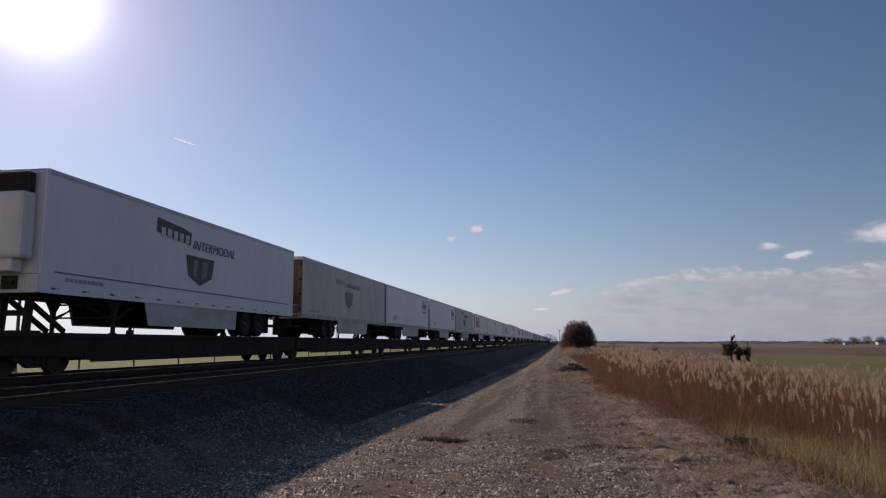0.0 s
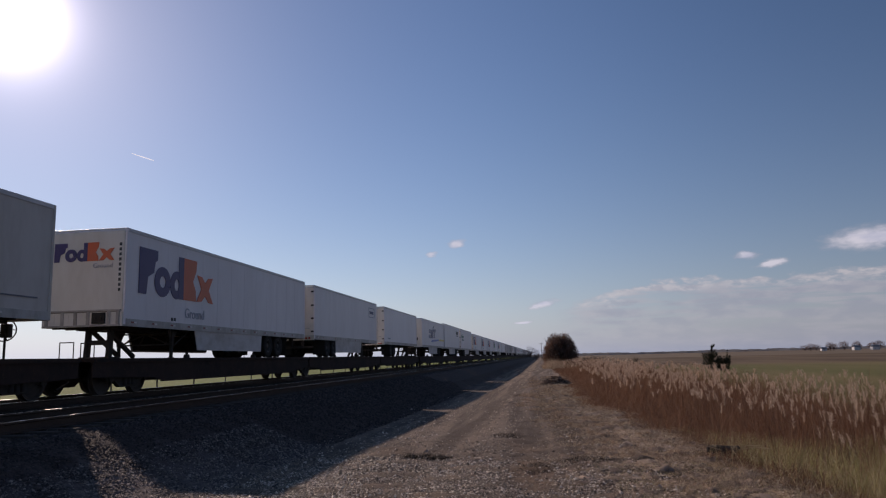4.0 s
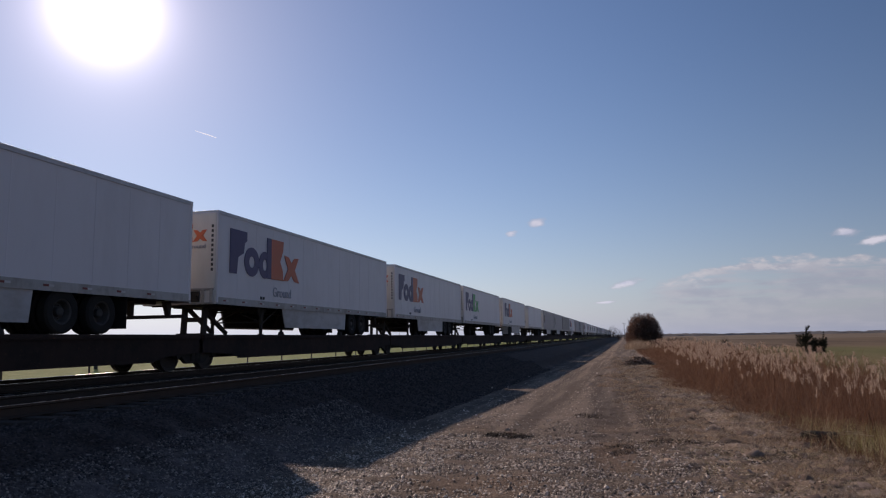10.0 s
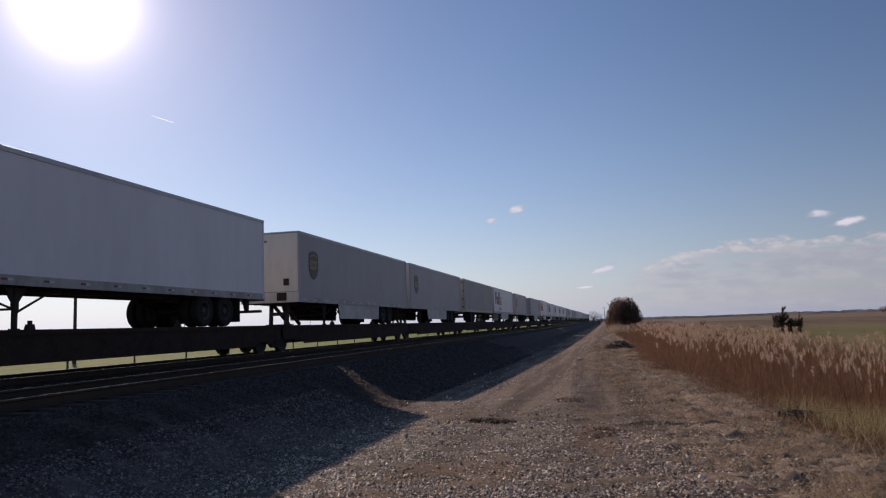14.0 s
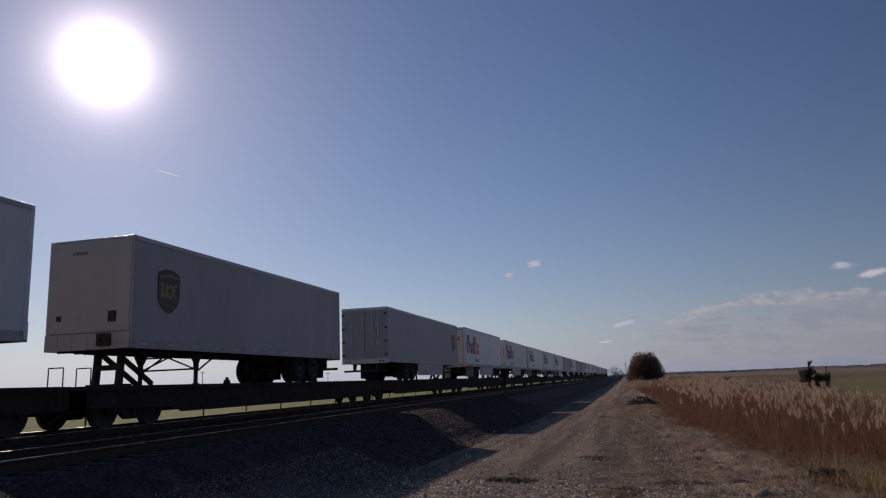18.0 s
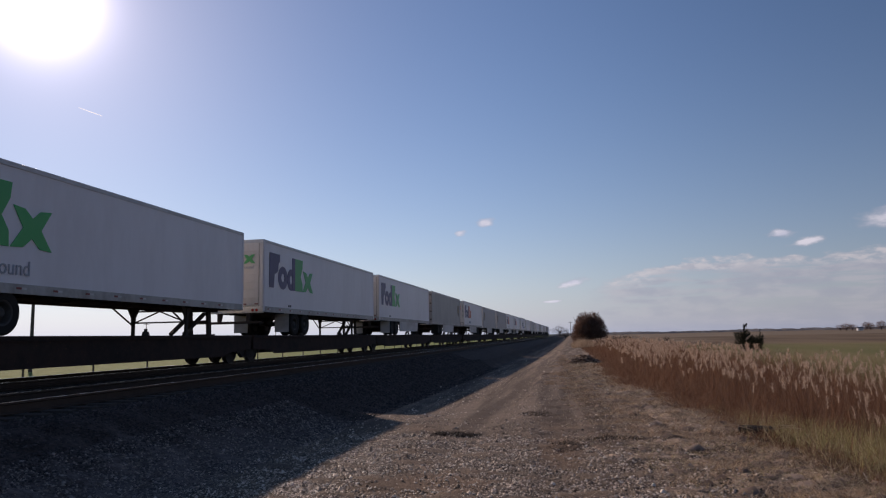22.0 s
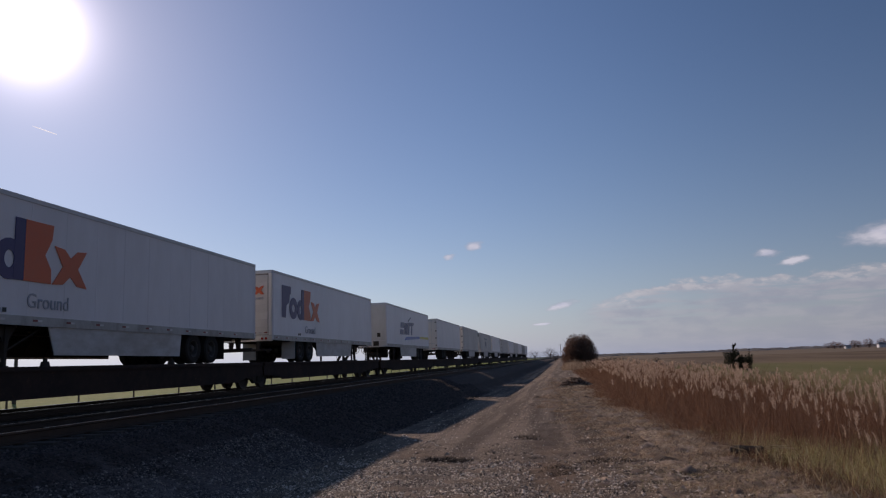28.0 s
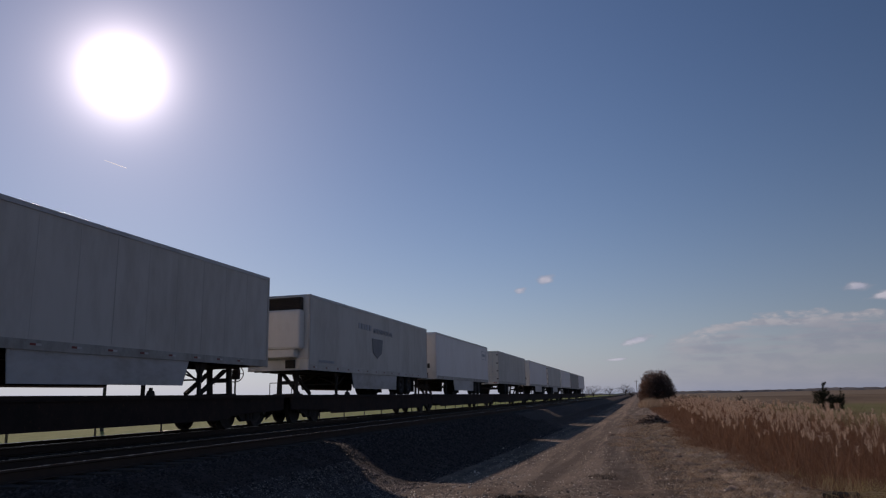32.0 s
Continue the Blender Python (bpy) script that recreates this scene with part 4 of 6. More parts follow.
# near end, length, which end leads away, look; read from the train's head to its tail
PLAIN, TWO_O, TWO_G, INTER, LEAN, UPSH = "plain", "orange", "green", "intermodal", "lean", "shield"
CONSIST = [
    (-39.7, 16.1, True, PLAIN), (-22.2, 16.1, False, TWO_O), (-4.7, 16.1, True, PLAIN),
    (14.95, 16.1, True, INTER), (32.32, 16.1, False, INTER), (48.85, 16.1, False, "lettered_far"), (65.9, 16.1, False, "lettered_far"), (82.8, 16.1, False, INTER),
    (102.05, 16.1, True, TWO_O), (119.75, 14.6, False, "panel_far"), (137.0, 14.3, False, "doors_grey"),
    (154.5, 16.1, True, LEAN), (171.4, 16.1, True, "lettered_black"), (189.25, 16.1, False, "lettered_green"),
    (208.65, 16.1, True, TWO_O), (226.1, 16.1, True, TWO_O), (243.6, 16.1, True, TWO_O), (260.8, 16.1, True, TWO_G), (279.2, 16.1, False, TWO_O),
    (298.95, 14.3, True, "plain_grey_nose"), (316.3, 16.1, True, UPSH), (333.3, 16.1, True, UPSH), (351.05, 16.1, False, "ribbed"), (368.3, 16.1, False, TWO_O),
    (387.65, 13.7, True, UPSH), (407.95, 16.1, False, "shield_far"), (426.8, 16.1, False, TWO_O),
    (445.8, 16.1, True, TWO_O), (463.6, 16.1, False, TWO_G), (481.5, 16.1, False, TWO_G), (499.0, 16.1, False, TWO_G), (516.5, 16.1, False, "shield_far_brown"),
    (535.75, 16.1, True, TWO_O), (553.6, 16.1, True, UPSH), (571.9, 16.1, True, UPSH), (589.75, 16.1, True, TWO_O), (607.6, 16.1, False, TWO_O),
    (627.75, 16.1, True, LEAN), (648.55, 16.1, False, "doors_white"), (667.4, 16.1, False, "doors_white_ribbed"),
    (686.7, 16.1, True, "intermodal_cream"), (704.9, 16.1, True, "panel_far_small"), (725.9, 16.1, False, PLAIN), (745.4, 16.1, True, PLAIN), (763.4, 16.1, False, PLAIN),
    (781.4, 16.1, True, PLAIN), (799.4, 16.1, True, "ribbed"), (817.4, 16.1, False, PLAIN),
]


def make_consist():
    for i, (near, L, nose, kind) in enumerate(CONSIST):
        tall = {3: 0.08, 12: 0.18, 13: 0.18, 26: 0.11, 34: 0.05, 35: 0.08, 36: 0.08, 37: 0.17, 38: 0.12, 39: 0.14}.get(i, 0.0)
        if kind == TWO_O or kind == TWO_G:
            c = ORANGE if kind == TWO_O else GREEN
            word = "orange" if kind == TWO_O else "green"
            t = make_trailer(near, L, nose, WHITE, f"white box trailer with large purple and {word} emblem", skirt=kind == TWO_O or i == 30, ribs=1 if nose else 0, end_skin=FACE, end_mark=c, tall=tall, roll_door=not nose, flaps=SKIRT if not nose else None)
            livery_two_tone(t, 0.72 if nose else 0.55 if i in (26, 29, 30) else 1.05, c, i not in (29, 30))
        elif kind in (INTER, "intermodal_cream"):
            reefer = nose
            t = make_trailer(near, L, nose, CREAM if i > 3 else WHITE, "worn refrigerated trailer with dark shield emblem, rust stains", reefer=reefer, end_skin=FACE,
                             door=RUSTY if i == 4 else None, skirt=True, tall=tall)
            (livery_faded if i > 20 or i == 4 else livery_intermodal)(t, 4.8)
            small_print(t, 0.9, 1.25, 9, 1)
        elif kind == LEAN:
            t = make_trailer(near, L, nose, WHITE, "white trailer with navy emblem over blue and yellow stripe", ribs=1, end_skin=FACE, tall=tall)
            livery_lean(t, 4.3)
            for k in range(5 if i < 20 else 0):
                def fill_mark(bm, k=k):
                    box_into(bm, -0.6 + k * 0.25, -0.4 + k * 0.25, -0.043, -0.02, 2.9, 3.12)
                part("emblem_block", mesh_of(("end_navy", k), NAVY, fill_mark), t)
        elif kind in (UPSH, "shield_far", "shield_far_brown"):
            skin = GREY if kind == "shield_far_brown" else DULL
            t = make_trailer(near, L, nose, skin, "dull trailer with small brown and gold shield emblem", skirt=L > 14, ribs=0, end_skin=FACE if nose and L > 14 else None)
            livery_shield(t, 1.5 if nose else L - 1.3)
        elif kind == "lettered_far":
            t = make_trailer(near, L, nose, WHITE, "plain white trailer with small blue lettering", ribs=0, end_skin=FACE, door=DOOR_DARK if i == 5 else ALU)
            livery_lettered(t, L - 2.9, SLATE, 3, 0.68, 2.72, 3.14, 0.06, False)
            for z in (3.32, 2.58):
                shape(t, "frame_line", NAVY, rect(L - 2.95, L - 0.85, z, z + 0.05), "navy line")
            for k in range(6):
                shape(t, "word_bar", NAVY, rect(L - 2.6 + k * 0.27, L - 2.6 + k * 0.27 + 0.2, 2.34, 2.46))
            small_print(t, 2.2, 1.6)
        elif kind == "lettered_black":
            t = make_trailer(near, L, nose, WHITE, "white leasing trailer with dark lettering near its rear", ribs=0, end_skin=FACE, tall=tall)
            livery_lettered(t, L - 4.1, BLACK, 5, 0.48, 2.98, 3.42, 0.08)
        elif kind == "lettered_green":
            t = make_trailer(near, L, nose, WHITE, "white leasing trailer with deep green lettering, closed rear doors", ribs=0, end_skin=FACE, tall=tall)
            livery_lettered(t, 1.1, DEEP_GREEN, 7, 0.40, 2.66, 3.06, 0.1, False)
            lettering(t, "TRAILER LEASING", DEEP_GREEN, 1.55, 4.05, 2.32, 2.5)
            shape(t, "stripe", DEEP_GREEN, rect(1.7, 3.2, 3.24, 3.28))
        elif kind in ("panel_far", "panel_far_small"):
            t = make_trailer(near, L, nose, WHITE, "plain white trailer with small framed lettering", ribs=0, end_skin=FACE)
            livery_panel(t, L - 2.35, L - 0.75, 2.75, 3.42, NAVY if kind == "panel_far" else PALE)
        elif kind == "doors_grey":
            t = make_trailer(near, L, nose, WHITE, "short plain white trailer with barred rear doors", ribs=0, skirt=False, end_skin=FACE)
            small_print(t, 1.2, 1.35, 6, 1)
        elif kind == "plain_grey_nose":
            t = make_trailer(near, L, nose, WHITE, "short plain white trailer with grimy nose", ribs=0, skirt=False, end_skin=FACE)
            small_print(t, 0.6, 1.3, 6, 1)
        elif kind == "ribbed":
            t = make_trailer(near, L, nose, GREY, "dull grey trailer with close upright ribs", ribs=2, skirt=False)
        elif kind in ("doors_white", "doors_white_ribbed"):
            t = make_trailer(near, L, nose, WHITE if kind == "doors_white" else CREAM, "plain off-white trailer with barred rear doors", ribs=1, skirt=kind != "doors_white", end_skin=FACE, tall=tall)
        else:
            t = make_trailer(near, L, nose, WHITE if i % 2 else CREAM, "plain pale box trailer on the train", ribs=1, skirt=i % 3 > 0, end_skin=FACE)


make_consist()
HIGH = 3.84

# ---------------------------------------------------------------- railcars under them


def deck_fill(L):
    def fill(bm):
        box_into(bm, -HALF, HALF, 0, L, DECK_Z - 0.10, DECK_Z - 0.004, 0.012)
        for x in (-0.95, 0.95):
            box_into(bm, x - 0.3, x + 0.3, 0.3, L - 0.3, DECK_Z - 0.006, DECK_Z)
    return fill


def sill_fill(L, lead, tail):
    def fill(bm):
        # deep side girder that tapers towards the trucks, with flanges
        zt, zb = DECK_Z - 0.1, 1.26
        plate_into(bm, [(0, zt), (L, zt), (L, zt - 0.42), (L - tail, zt - 0.5), (L - tail - 0.6, zb), (lead + 0.6, zb), (lead, zt - 0.5), (0, zt - 0.42)], -0.02, 0.02)
        box_into(bm, -0.09, 0.05, lead + 0.6, L - tail - 0.6, zb - 0.02, zb + 0.015)
        box_into(bm, -0.06, 0.06, 0.0, L, zt - 0.03, zt)
    return fill


def center_sill_fill(L):
    def fill(bm):
        box_into(bm, -0.28, 0.28, 0.0, L, 1.42, DECK_Z - 0.1)
        for k in range(1, int(L / 2.0)):
            box_into(bm, -HALF + 0.06, HALF - 0.06, k * 2.0 - 0.05, k * 2.0 + 0.05, 1.55, DECK_Z - 0.1)
    return fill


def brake_rig_fill(L):
    def fill(bm):
        tube_into(bm, (0.55, L * 0.4 - 0.7, 1.55), (0.55, L * 0.4 + 0.7, 1.55), 0.2, sides=14)
        tube_into(bm, (0.75, 2.0, 1.36), (0.75, L - 2.0, 1.36), 0.025, sides=6)
        tube_into(bm, (0.4, 2.0, 1.3), (0.4, L - 2.0, 1.3), 0.03, sides=6)
        box_into(bm, 0.2, 0.9, L * 0.4 + 1.0, L * 0.4 + 1.5, 1.34, 1.75, 0.03)
    return fill


def hitch_fill(bm):
    """Trailer stand: top plate on a tapering pair of legs."""
    box_into(bm, -0.45, 0.45, -0.32, 0.32, 0.87, 0.945, 0.015)
    for x in (-0.36, 0.36):
        plate_into(bm, [(-0.26, 0.0), (-0.05, 0.0), (0.02, 0.88), (-0.18, 0.88)], x - 0.05, x + 0.05)
    box_into(bm, -0.36, 0.36, -0.2, -0.06, 0.42, 0.56)
    box_into(bm, -0.5, 0.5, -0.35, 0.2, -0.004, 0.06)


def hitch_strut_fill(bm):
    bar_into(bm, (0, 0.0, 0.8), (0, 1.35, 0.06), 0.12, 0.1)


def lug_fill(bm):
    tube_into(bm, (0, 0, 0), (0, 0, 0.12), 0.12, 0.09, sides=10)
    tube_into(bm, (0, 0, 0.11), (0, 0, 0.2), 0.05, sides=8)


def truck_frame_fill(bm):
    # cast side frame: bow over the spring nest, with an axle box at each end
    top = [(-1.12, 0.5), (-1.05, 0.62), (-0.72, 0.64), (-0.45, 0.78), (0.45, 0.78), (0.72, 0.64), (1.05, 0.62), (1.12, 0.5)]
    bot = [(1.05, 0.38), (0.7, 0.4), (0.4, 0.2), (-0.4, 0.2), (-0.7, 0.4), (-1.05, 0.38)]
    plate_into(bm, top + bot, -0.07, 0.07)
    for y in (-0.89, 0.89):
        tube_into(bm, (0.0, y, 0.46), (0.12, y, 0.46), 0.11, sides=12)
    for y in (-0.2, 0.0, 0.2):
        tube_into(bm, (0.09, y, 0.26), (0.09, y, 0.5), 0.07, sides=10)


def bolster_fill(bm):
    box_into(bm, -1.05, 1.05, -0.2, 0.2, 0.42, 0.7, 0.03)
    tube_into(bm, (0, 0, 0.6), (0, 0, 0.8), 0.2, sides=14)
    for y in (-0.89, 0.89):
        tube_into(bm, (-0.75, y, 0.46), (0.75, y, 0.46), 0.08, sides=12)


def rail_wheel_fill(bm):
    lathe_into(bm, [(-0.07, 0.12), (-0.05, 0.36), (-0.085, 0.40), (-0.085, 0.487), (-0.055, 0.487), (-0.045, 0.462), (0.06, 0.457), (0.06, 0.40), (0.02, 0.36), (0.03, 0.12)], 0, 0, 0.458, 32)


def hand_brake_fill(bm):
    tube_into(bm, (0, 0, 0), (0, 0, 0.95), 0.03, sides=8)
    box_into(bm, -0.12, 0.12, -0.05, 0.12, 0.55, 0.9, 0.03)


def brake_wheel_fill(bm):
    r, k = 0.28, 20
    pts = [Vector((r * math.cos(2 * math.pi * i / k), 0, r * math.sin(2 * math.pi * i / k))) for i in range(k)]
    for i in range(k):
        tube_into(bm, pts[i], pts[(i + 1) % k], 0.016, sides=6)
    for i in range(0, k, 4):
        tube_into(bm, (0, 0, 0), pts[i], 0.011, sides=5)
    tube_into(bm, (0, -0.03, 0), (0, 0.05, 0), 0.04, sides=8)


def grab_fill(bm):
    for x in (-0.2, 0.2):
        tube_into(bm, (x, 0, 0), (x, 0, 0.42), 0.014, sides=6)
    tube_into(bm, (-0.2, 0, 0.42), (0.2, 0, 0.42), 0.014, sides=6)


def coupler_fill(bm):
    box_into(bm, -0.1, 0.1, -0.62, 0.0, 1.72, 1.9, 0.02)
    box_into(bm, -0.2, 0.2, -0.72, -0.5, 1.68, 1.94, 0.05)
    tube_into(bm, (0.35, -0.5, 1.5), (0.35, 0.0, 1.7), 0.03, sides=6)


def add_truck(car, y):
    truck = part("truck", mesh_of("bolster", STEEL_DARK, bolster_fill), car, at(0, y, RAIL_Z), "black steel two-axle railway truck")
    for side in (1, -1):
        turn = Matrix.Identity(4) if side > 0 else Matrix.Rotation(math.pi, 4, "Z")
        part("side_frame", mesh_of("truck_frame", STEEL_DARK, truck_frame_fill), truck, at(side * 1.0, 0, 0) @ turn)
        for w in (-0.89, 0.89):
            part("wheel", mesh_of("rail_wheel", WHEEL_STEEL, rail_wheel_fill), truck, at(side * 0.76, w, 0) @ turn)


def make_railcar(k, y0, y1, lead_coupler, tail_coupler):
    """One platform of an articulated flatcar, under trailer k."""
    near, L_t, nose, _ = CONSIST[k]
    car = tagged(new("flatcar_platform"), "rust-red and black articulated flatcar platform on the rails", "railcar", "platforms of the freight train")
    L = round(y1 - y0, 2)
    car.matrix_basis = at(FAR_TRACK, y0, 0)
    part("deck", mesh_of(("deck", L), DECK_RED, deck_fill(L)), car)
    for side in (1, -1):
        turn = Matrix.Identity(4) if side > 0 else Matrix.Diagonal((-1, 1, 1, 1))
        part("side_sill", mesh_of(("sill", L, lead_coupler, tail_coupler), DECK_RED, sill_fill(L, 3.1 if lead_coupler else 1.5, 3.1 if tail_coupler else 1.5)), car, turn @ at(HALF - 0.07, 0, 0))
    part("center_sill", mesh_of(("center_sill", L), STEEL_DARK, center_sill_fill(L)), car)
    part("brake_gear", mesh_of(("brake_rig", L), STEEL_DARK, brake_rig_fill(L)), car)
    # the stand that carries the trailer's nose
    king = (near + 0.95 if nose else near + L_t - 0.95) - y0
    turn = Matrix.Identity(4) if nose else Matrix.Rotation(math.pi, 4, "Z")
    hitch = part("hitch_stand", mesh_of("hitch", STEEL_DARK, hitch_fill), car, at(0, king, DECK_Z) @ turn, "black trailer hitch stand")
    for x in (-0.25, 0.25):
        part("strut", mesh_of("hitch_strut", STEEL_DARK, hitch_strut_fill), hitch, at(x, 0, 0))
    for y in (L * 0.3, L * 0.62):
        part("deck_lug", mesh_of("lug", STEEL_DARK, lug_fill), car, at(1.12, y, DECK_Z - 0.004))
    if lead_coupler:
        add_truck(car, 2.0)
        part("coupler", mesh_of("coupler", STEEL_DARK, coupler_fill), car, at(0, 0.3, -0.35))
        if k % 2:
            stand = part("hand_brake", mesh_of("hand_brake", STEEL_DARK, hand_brake_fill), car, at(0.1, 0.4, DECK_Z - 0.004))
            part("brake_wheel", mesh_of("brake_wheel", STEEL_DARK, brake_wheel_fill), stand, at(0.05, -0.12, 0.72) @ Matrix.Rotation(0.5, 4, "Z"))
        part("grab_rail", mesh_of("grab", STEEL_DARK, grab_fill), car, at(1.0, 0.1, DECK_Z - 0.004))
    if tail_coupler:
        add_truck(car, L - 2.0)
        part("coupler", mesh_of("coupler", STEEL_DARK, coupler_fill), car, at(0, L - 0.3, -0.35) @ Matrix.Rotation(math.pi, 4, "Z"))
        stand = part("hand_brake", mesh_of("hand_brake", STEEL_DARK, hand_brake_fill), car, at(0.0, L - 1.15, DECK_Z - 0.004))
        part("brake_wheel", mesh_of("brake_wheel", STEEL_DARK, brake_wheel_fill), stand, at(0.05, -0.12, 0.74) @ Matrix.Rotation(0.5, 4, "Z"))
        part("grab_rail", mesh_of("grab", STEEL_DARK, grab_fill), car, at(0.95, L - 0.1, DECK_Z - 0.004))
    else:
        add_truck(car, L + 0.1)
    MOVERS.append(car)


def make_railcars():
    ends = [CONSIST[0][0] - 0.9]
    couplings = {2, 7, 10, 13, 18, 23, 26, 31, 36, 39, 44, 47}   # cars end after these trailers
    for k in range(len(CONSIST)):
        near, L = CONSIST[k][:2]
        joint = near + L + 0.9 if k + 1 == len(CONSIST) else (near + L + CONSIST[k + 1][0]) / 2
        if k == 24:
            joint = 407.0
        ends.append(joint)
    for k in range(len(CONSIST)):
        lead, tail = k == 0 or k - 1 in couplings, k in couplings
        make_railcar(k, ends[k] + (0.3 if lead else 0.1), ends[k + 1] - (0.3 if tail else 0.1), lead, tail)


make_railcars()

# ---------------------------------------------------------------- stones, grass and reeds


def island_paint(name, tones, rough=0.8, translucent=0.0):
    """Colour that differs from piece to piece of a joined mesh."""
    m = bpy.data.materials.new(name)
    m.use_nodes = True
    n = Nodes(m.node_tree)
    shader = m.node_tree.nodes["Principled BSDF"]
    rand = n.add("ShaderNodeNewGeometry").outputs["Random Per Island"]
    ramp = n.add("ShaderNodeValToRGB")
    while len(ramp.color_ramp.elements) < len(tones):
        ramp.color_ramp.elements.new(0.5)
    for i, tone in enumerate(tones):
        ramp.color_ramp.elements[i].position = i / (len(tones) - 1)
        ramp.color_ramp.elements[i].color = (*tone, 1)
    n.put(ramp.inputs[0], rand)
    n.put(shader.inputs["Base Color"], ramp.outputs[0])
    n.put(shader.inputs["Roughness"], rough)
    n.put(shader.inputs["Specular IOR Level"], 0.2)
    if translucent:
        through_light, both = n.add("ShaderNodeBsdfTranslucent"), n.add("ShaderNodeMixShader")
        n.put(through_light.inputs[0], ramp.outputs[0]), n.put(both.inputs[0], translucent)
        n.put(both.inputs[1], shader.outputs[0]), n.put(both.inputs[2], through_light.outputs[0])
        n.put(m.node_tree.nodes["Material Output"].inputs[0], both.outputs[0])
    return m


GRAVEL = island_paint("gravel stones", [(0.055, 0.040, 0.031), (0.15, 0.11, 0.08), (0.34, 0.255, 0.19), (0.60, 0.475, 0.37), (0.88, 0.77, 0.64)], 0.6)
CRUSHED = island_paint("crushed ballast", [(0.034, 0.025, 0.022), (0.052, 0.039, 0.034), (0.076, 0.057, 0.05), (0.15, 0.118, 0.104)], 0.8)
TOE_STONE = island_paint("paler stone at the ballast's toe", [(0.08, 0.06, 0.05), (0.14, 0.106, 0.09), (0.215, 0.166, 0.14), (0.45, 0.365, 0.31)], 0.75)
STRAW = island_paint("dead straw", [(0.16, 0.105, 0.065), (0.34, 0.25, 0.155), (0.56, 0.45, 0.30), (0.78, 0.68, 0.50)], 0.8, 0.3)
STEM = island_paint("reed stems", [(0.10, 0.048, 0.030), (0.165, 0.080, 0.048), (0.22, 0.110, 0.066), (0.27, 0.142, 0.088), (0.36, 0.225, 0.145)], 0.8, 0.45)
TAN = island_paint("tan reed stalks", [(0.20, 0.105, 0.065), (0.27, 0.155, 0.098), (0.38, 0.25, 0.17)], 0.8, 0.4)
GRASS_GREEN = island_paint("late green grass", [(0.24, 0.19, 0.10), (0.40, 0.315, 0.17), (0.66, 0.53, 0.34)], 0.75, 0.35)
GRASS_PALE = island_paint("pale green grass", [(0.22, 0.205, 0.085), (0.36, 0.33, 0.14), (0.50, 0.44, 0.22), (0.66, 0.56, 0.36)], 0.75, 0.5)
TAN_GRASS = island_paint("tan dead grass", [(0.28, 0.19, 0.13), (0.42, 0.31, 0.22), (0.58, 0.46, 0.34)], 0.8, 0.4)
STALK = island_paint("bleached reed stalks", [(0.46, 0.37, 0.27), (0.62, 0.52, 0.40), (0.80, 0.70, 0.56)], 0.7, 0.3)
TUSSOCK = island_paint("dead tussock grass", [(0.14, 0.09, 0.062), (0.29, 0.20, 0.135), (0.48, 0.35, 0.245), (0.70, 0.56, 0.41)], 0.85, 0.4)
RUSSET = island_paint("russet ditch grass", [(0.115, 0.055, 0.034), (0.195, 0.10, 0.062), (0.29, 0.165, 0.10), (0.42, 0.28, 0.175)], 0.85, 0.35)
PLUME = island_paint("reed plumes", [(0.44, 0.30, 0.21), (0.62, 0.46, 0.345), (0.84, 0.68, 0.54)], 0.9, 0.5)
TWIG = island_paint("bare twigs", [(0.05, 0.034, 0.026), (0.09, 0.062, 0.046), (0.15, 0.105, 0.078)], 0.9)
BUSH_TWIG = island_paint("russet bare twigs", [(0.12, 0.072, 0.056), (0.19, 0.12, 0.092), (0.28, 0.185, 0.145)], 0.9, 0.4)
NEEDLE = island_paint("dark needles", [(0.02, 0.022, 0.014), (0.036, 0.04, 0.024), (0.065, 0.064, 0.04)], 0.8, 0.2)
CLOD = island_paint("dark clods", [(0.03, 0.022, 0.018), (0.07, 0.05, 0.035), (0.14, 0.10, 0.065)], 0.95)
SOD = island_paint("broken sods", [(0.10, 0.07, 0.053), (0.18, 0.125, 0.094), (0.28, 0.20, 0.15), (0.40, 0.30, 0.23)], 0.95)
BARK = paint("bark", (0.07, 0.05, 0.038), 0.9, grain=9.0, bump=0.01)


def rocks(name, label, category, material, px, py, size, lift=0.2, flat=0.8):
    """Many small broken stones in one mesh."""
    n = len(px)
    base = np.array([(1, 0, 0), (0, 1, 0), (-1, 0, 0), (0, -1, 0), (0.35, 0.2, 0.9), (-0.3, -0.2, 0.8)], dtype=float)
    tri = np.array([(0, 1, 4), (1, 5, 4), (1, 2, 5), (2, 3, 5), (3, 4, 5), (3, 0, 4)])
    v = base[None] * rng.uniform(0.55, 1.25, (n, 6, 1)) + rng.normal(0, 0.12, (n, 6, 3)) - np.array([0, 0, 0.25])
    v *= size[:, None, None] * rng.uniform(0.6, 1.2, (n, 1, 3)) * np.array([1, 1, flat])
    a = rng.uniform(0, 2 * np.pi, n)
    c, s = np.cos(a)[:, None], np.sin(a)[:, None]
    x, y = v[..., 0] * c - v[..., 1] * s, v[..., 0] * s + v[..., 1] * c
    z = v[..., 2] + (ground_z(px, py) + size * lift)[:, None]
    verts = np.stack([x + px[:, None], y + py[:, None], z], -1).reshape(-1, 3)
    faces = (tri[None] + (np.arange(n) * 6)[:, None, None]).reshape(-1, 3)
    return tagged(new(name, raw_mesh(name, verts, faces, material)), label, category, kind="stuff")


def spread(n, x0, x1, y0, y1):
    """Points that thin out with distance."""
    u = rng.uniform(0, 1, n)
    y = y0 * (y1 / y0) ** u
    return rng.uniform(x0, x1, n), y


